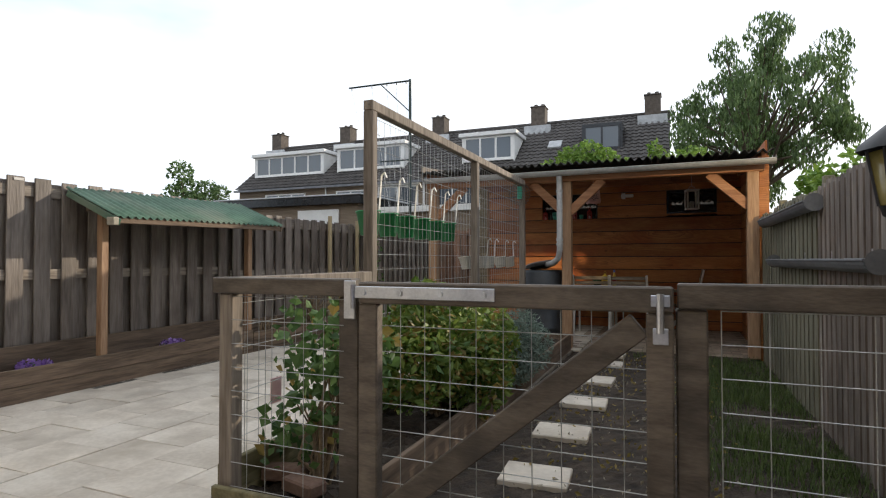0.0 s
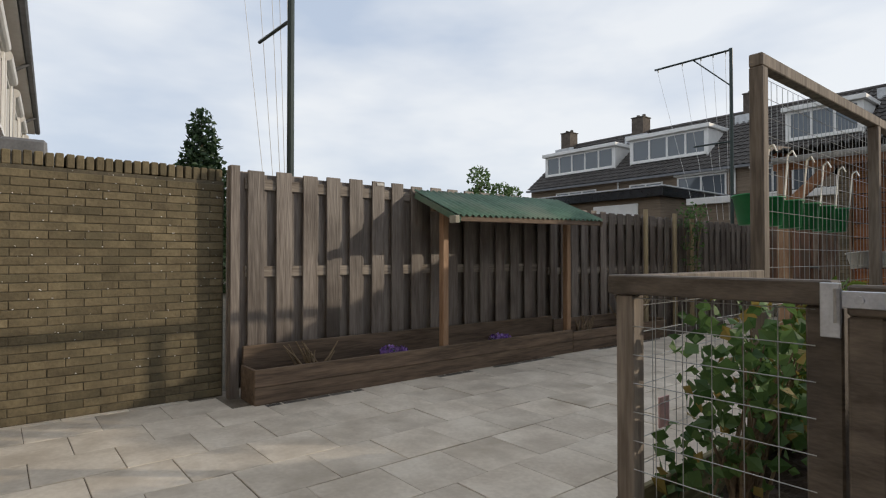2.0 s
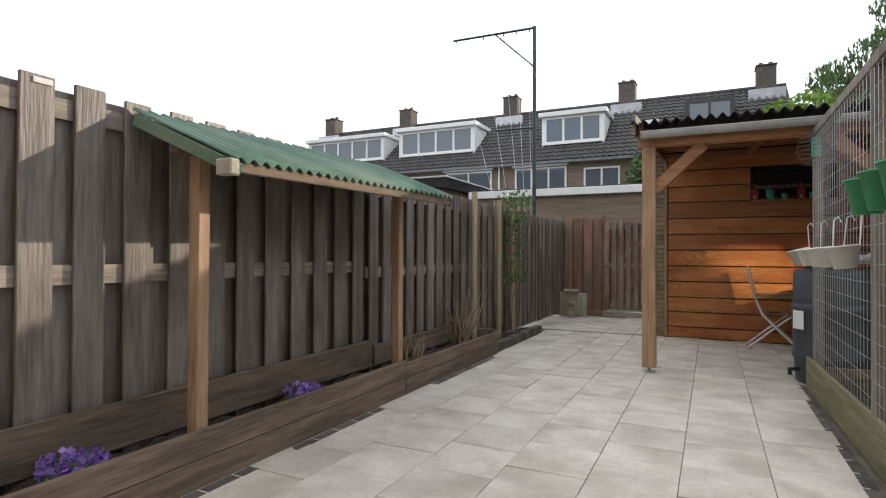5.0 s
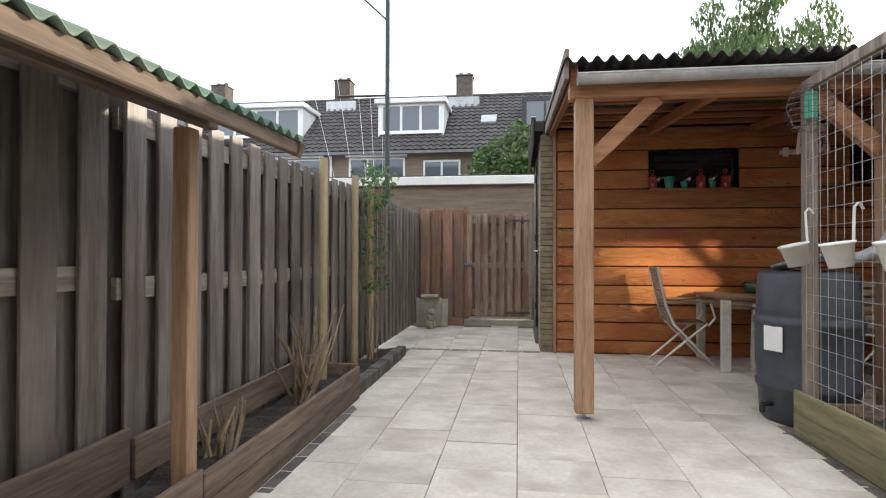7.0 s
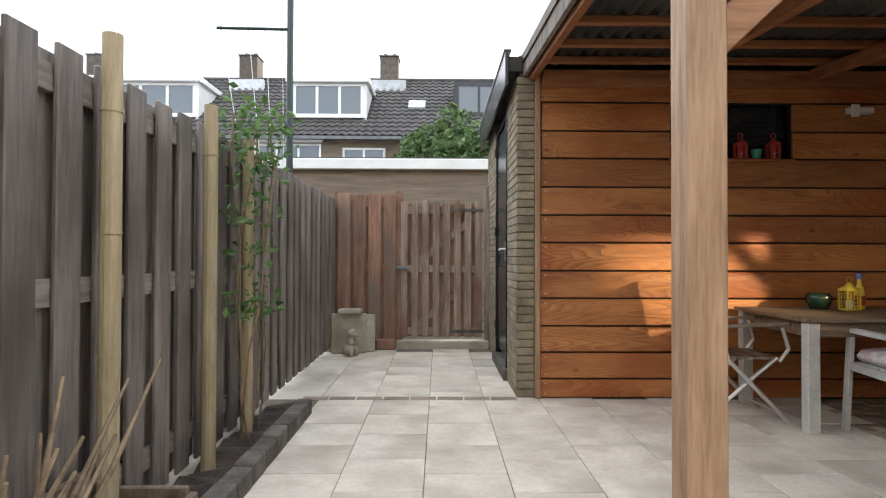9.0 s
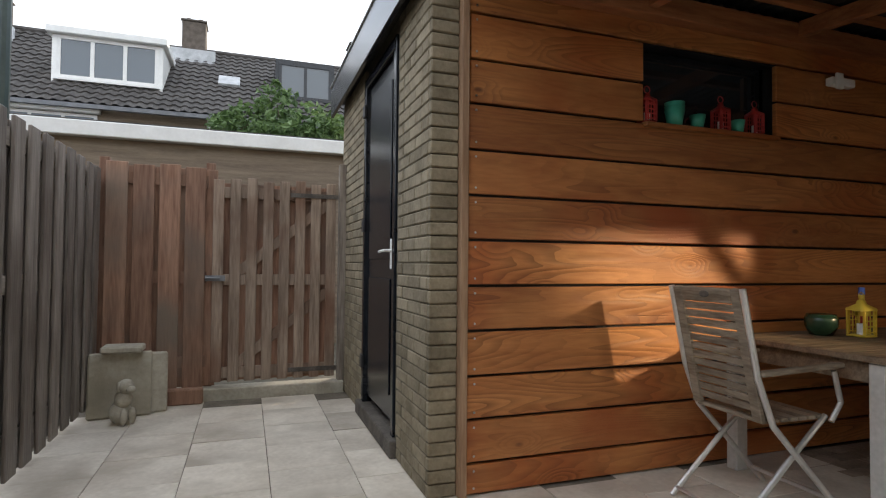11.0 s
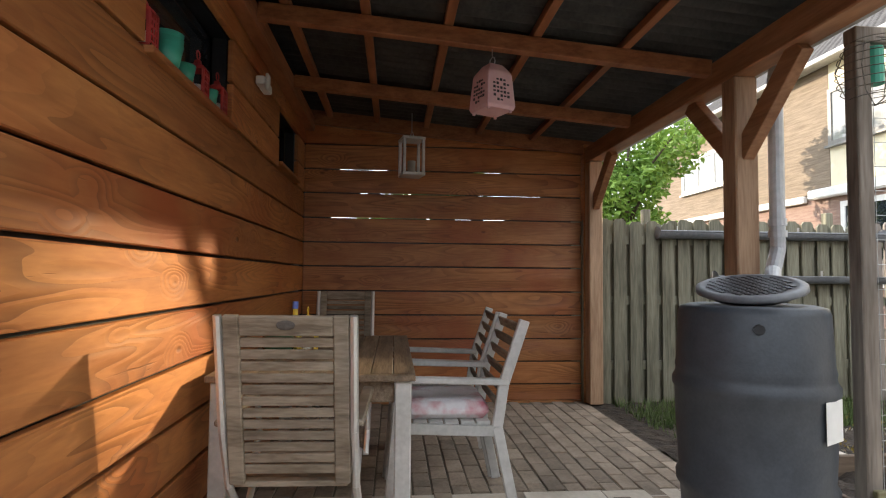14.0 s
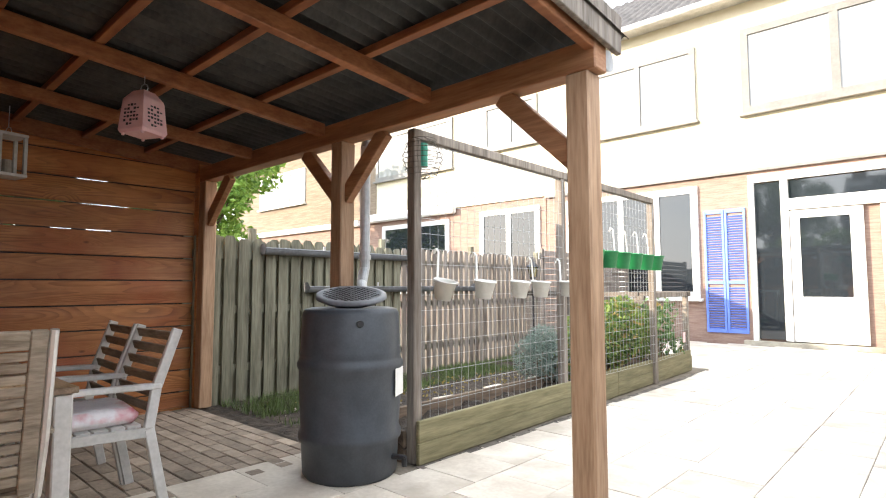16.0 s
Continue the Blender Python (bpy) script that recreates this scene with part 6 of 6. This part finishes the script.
tree("willow_tree", "large airy green tree behind the carport", (2.45, 20.6, 0), 9, 0.2, clump_cloud(5, 80, 2.75, 3.0, 5.8, 0.28, 0.6), L_TREE, 15000, 0.19, 41, droop=1.0, narrow=0.35)
tree("young_tree", "bright green young tree over the fence", (2.2, 8.9, 0), 3, 0.06, clump_cloud(7, 12, 0.5, 0.55, 1.95, 0.18, 0.34), L_BRIGHT, 1300, 0.12, 43)
tree("garden_tree", "dense green tree behind the shed", (-3.2, 21.8, 0), 5.5, 0.14, clump_cloud(9, 26, 1.9, 1.6, 3.7, 0.4, 0.75), L_TREE, 8000, 0.2, 45)
tree("conifer", "dark green upright conifer beyond the fence", (-20.0, 5.4, 0), 6.0, 0.15, [(0, 0, 0.8 + k * 0.42, 1.35 - 0.07 * k * (1 + k * 0.02)) for k in range(13)], L_DARK, 9000, 0.2, 47)
tree("distant_tree", "distant green tree beside the houses", (-26.5, 24.5, 0), 6.5, 0.2, clump_cloud(13, 20, 1.9, 1.9, 4.6, 0.5, 0.9), L_TREE, 5000, 0.25, 49)
tree("side_tree", "green tree beyond the neighbour's fence", (12.5, 2.0, 0), 7, 0.2, clump_cloud(15, 26, 2.2, 2.2, 4.2, 0.5, 0.9), L_BRIGHT, 8000, 0.22, 51)

# ---- pavers ----
P = 0.4225
tile = mesh_of("paver", box(B(), -P / 2 + 0.002, P / 2 - 0.002, -P / 2 + 0.002, P / 2 - 0.002, -0.02, 0.0, 0.0025), M_TILE)
near = []
r = random.Random(8)
xs = [-4.07 - P * 3.5 + i * P for i in range(16)]
for j in range(36):
    y = 7.22 - P * 23.5 + j * P
    for i, x in enumerate(xs):
        yy = y + (0.2 if i % 2 else 0.0)
        if (x < -4.8 and 1.4 < yy < 10.15) or (x < -5.3 and yy > 5) or x > 0.9 or yy < -2.4 or yy > 12.2:
            continue
        if yy > 10.0 and x > -3.4:
            continue
        if x > -1.95 and not (7.35 < yy < 10.0 and x < -1.3) and not yy < 1.6:
            continue
        near.append((x, yy))
bm = B()
for x, y in near[:-300]:
    box(bm, x - P / 2 + 0.003, x + P / 2 - 0.003, y - P / 2 + 0.003, y + P / 2 - 0.003, -0.02, r.uniform(-0.002, 0.002))
tagged(part("paver_field", bm, M_TILE, pavement), kind="stuff")
for k, (x, y) in enumerate(near[-300:]):
    o = piece("paver", tile, pavement, (x, y, r.uniform(-0.003, 0.003)), 0)
    o.rotation_euler = (r.uniform(-0.004, 0.004), r.uniform(-0.004, 0.004), r.uniform(-0.004, 0.004))
edge = mesh_of("edging_brick", box(B(), -0.035, 0.035, -0.1, 0.1, -0.03, 0.0, 0.004), M_DARKEDGE)
for j in range(28):
    piece("edging_brick", edge, pavement, (-4.83, 1.75 + j * 0.208, 0), r.uniform(-1.5, 1.5))
    piece("edging_brick", edge, pavement, (CX - 0.11, 1.75 + j * 0.208, 0), r.uniform(-1.5, 1.5)) if j < 27 else None
strip = mesh_of("edging_brick", box(B(), -0.1, 0.1, -0.048, 0.048, -0.03, 0.003, 0.004), M_KLINKER)
for j in range(8):
    piece("edging_brick", strip, pavement, (-4.95 + j * 0.208, 9.97, 0), r.uniform(-2, 2))
kl = mesh_of("clay_paver", box(B(), -0.1, 0.1, -0.048, 0.048, -0.02, 0.0, 0.005), M_KLINKER)
kh = mesh_of("half_paver", box(B(), -0.047, 0.047, -0.048, 0.048, -0.02, 0.0, 0.005), M_KLINKER)
for j in range(25):
    for i in range(11):
        x, y = -1.2 + i * 0.207 + (0.1 if j % 2 else 0), 7.48 + j * 0.102
        if i == 0 and j % 2:
            piece("half_paver", kh, carport_floor, (-1.25, y, 0), 0)
        if x < 0.9:
            o = piece("clay_paver", kl, carport_floor, (x, y, r.uniform(-0.004, 0.002)), r.uniform(-1, 1))

# ---- bricks ----
br = [mesh_of("brick", box(B(), -0.02, 0.02, -0.1062, 0.1062, -0.0272, 0.0272, 0.0035), m) for m in (M_BRICK,)]
shed_brick = mesh_of("brick", box(B(), -0.02, 0.02, -0.1062, 0.1062, -0.0297, 0.0297, 0.005), M_BRICK_GREY)
header = mesh_of("header_brick", box(B(), -0.02, 0.02, -0.071, 0.071, -0.0297, 0.0297, 0.006), M_BRICK_GREY)
bh = mesh_of("half_brick", box(B(), -0.02, 0.02, -0.0495, 0.0495, -0.0297, 0.0297, 0.006), M_BRICK_GREY)
CO = 0.0605
for c in range(29):
    for i in range(10):
        y = 1.46 - i * 0.2165 - (0.108 if c % 2 else 0.0)
        piece("brick", br[0], wall_west, (-5.415 + r.uniform(-0.003, 0.003), y, 0.03 + c * CO), 0)
    if c % 2:
        piece("half_brick", mesh_of("half_brick", box(B(), -0.02, 0.02, -0.05, 0.05, -0.0268, 0.0268, 0.006), M_BRICK), wall_west, (-5.415, 1.515, 0.03 + c * CO), 0)
cop = mesh_of("coping_brick", box(B(), -0.1, 0.1, -0.0245, 0.0245, 0, 0.1, 0.006), M_BRICK)
for i in range(42):
    piece("coping_brick", cop, wall_west, (-5.5, 1.54 - i * 0.061, 1.782 + r.uniform(-0.004, 0.006)), r.uniform(-1.5, 1.5))
for c in range(39):
    z = 0.033 + c * 0.0645
    o = 0.108 if c % 2 else 0.0
    for y0, y1 in ((10.045, 10.62), (11.58, 12.5)):
        y = y0 + 0.1 - o
        while y < y1 + 0.05:
            a, b = max(y - 0.103, y0), min(y + 0.103, y1)
            if b - a > 0.15:
                piece("brick", shed_brick, shed_wall, (-3.375 + r.uniform(-0.002, 0.002), (a + b) / 2, z), 0)
            elif b - a > 0.04:
                piece("half_brick", bh, shed_wall, (-3.375 + r.uniform(-0.002, 0.002), (a + b) / 2, z), 0)
            y += 0.2165
    piece("header_brick", header, shed_wall, (-3.322, 10.023, z), 90)
vs, fs = [], []
for k in range(230):
    y, z, w = r.uniform(-0.6, 1.55), 0.25 + (1 + int(r.random() ** 0.8 * 25)) * CO + r.uniform(-0.006, 0.006), r.uniform(0.002, 0.0065)
    k0 = len(vs)
    vs += [(-5.391, y + w * math.cos(a), z + w * 0.7 * math.sin(a)) for a in (0.3, 1.6, 2.7, 3.9, 5.2)] + [(-5.386, y, z)]
    fs += [(k0 + i, k0 + (i + 1) % 5, k0 + 5) for i in range(5)]
me = bpy.data.meshes.new("lime_fleck")
me.from_pydata(vs, [], fs)
me.materials.append(M_WHITE)
flecks = new("lime_fleck", me)
flecks.parent = wall_west
tagged(flecks, "white flecks of lime and chipped brick", kind="stuff")
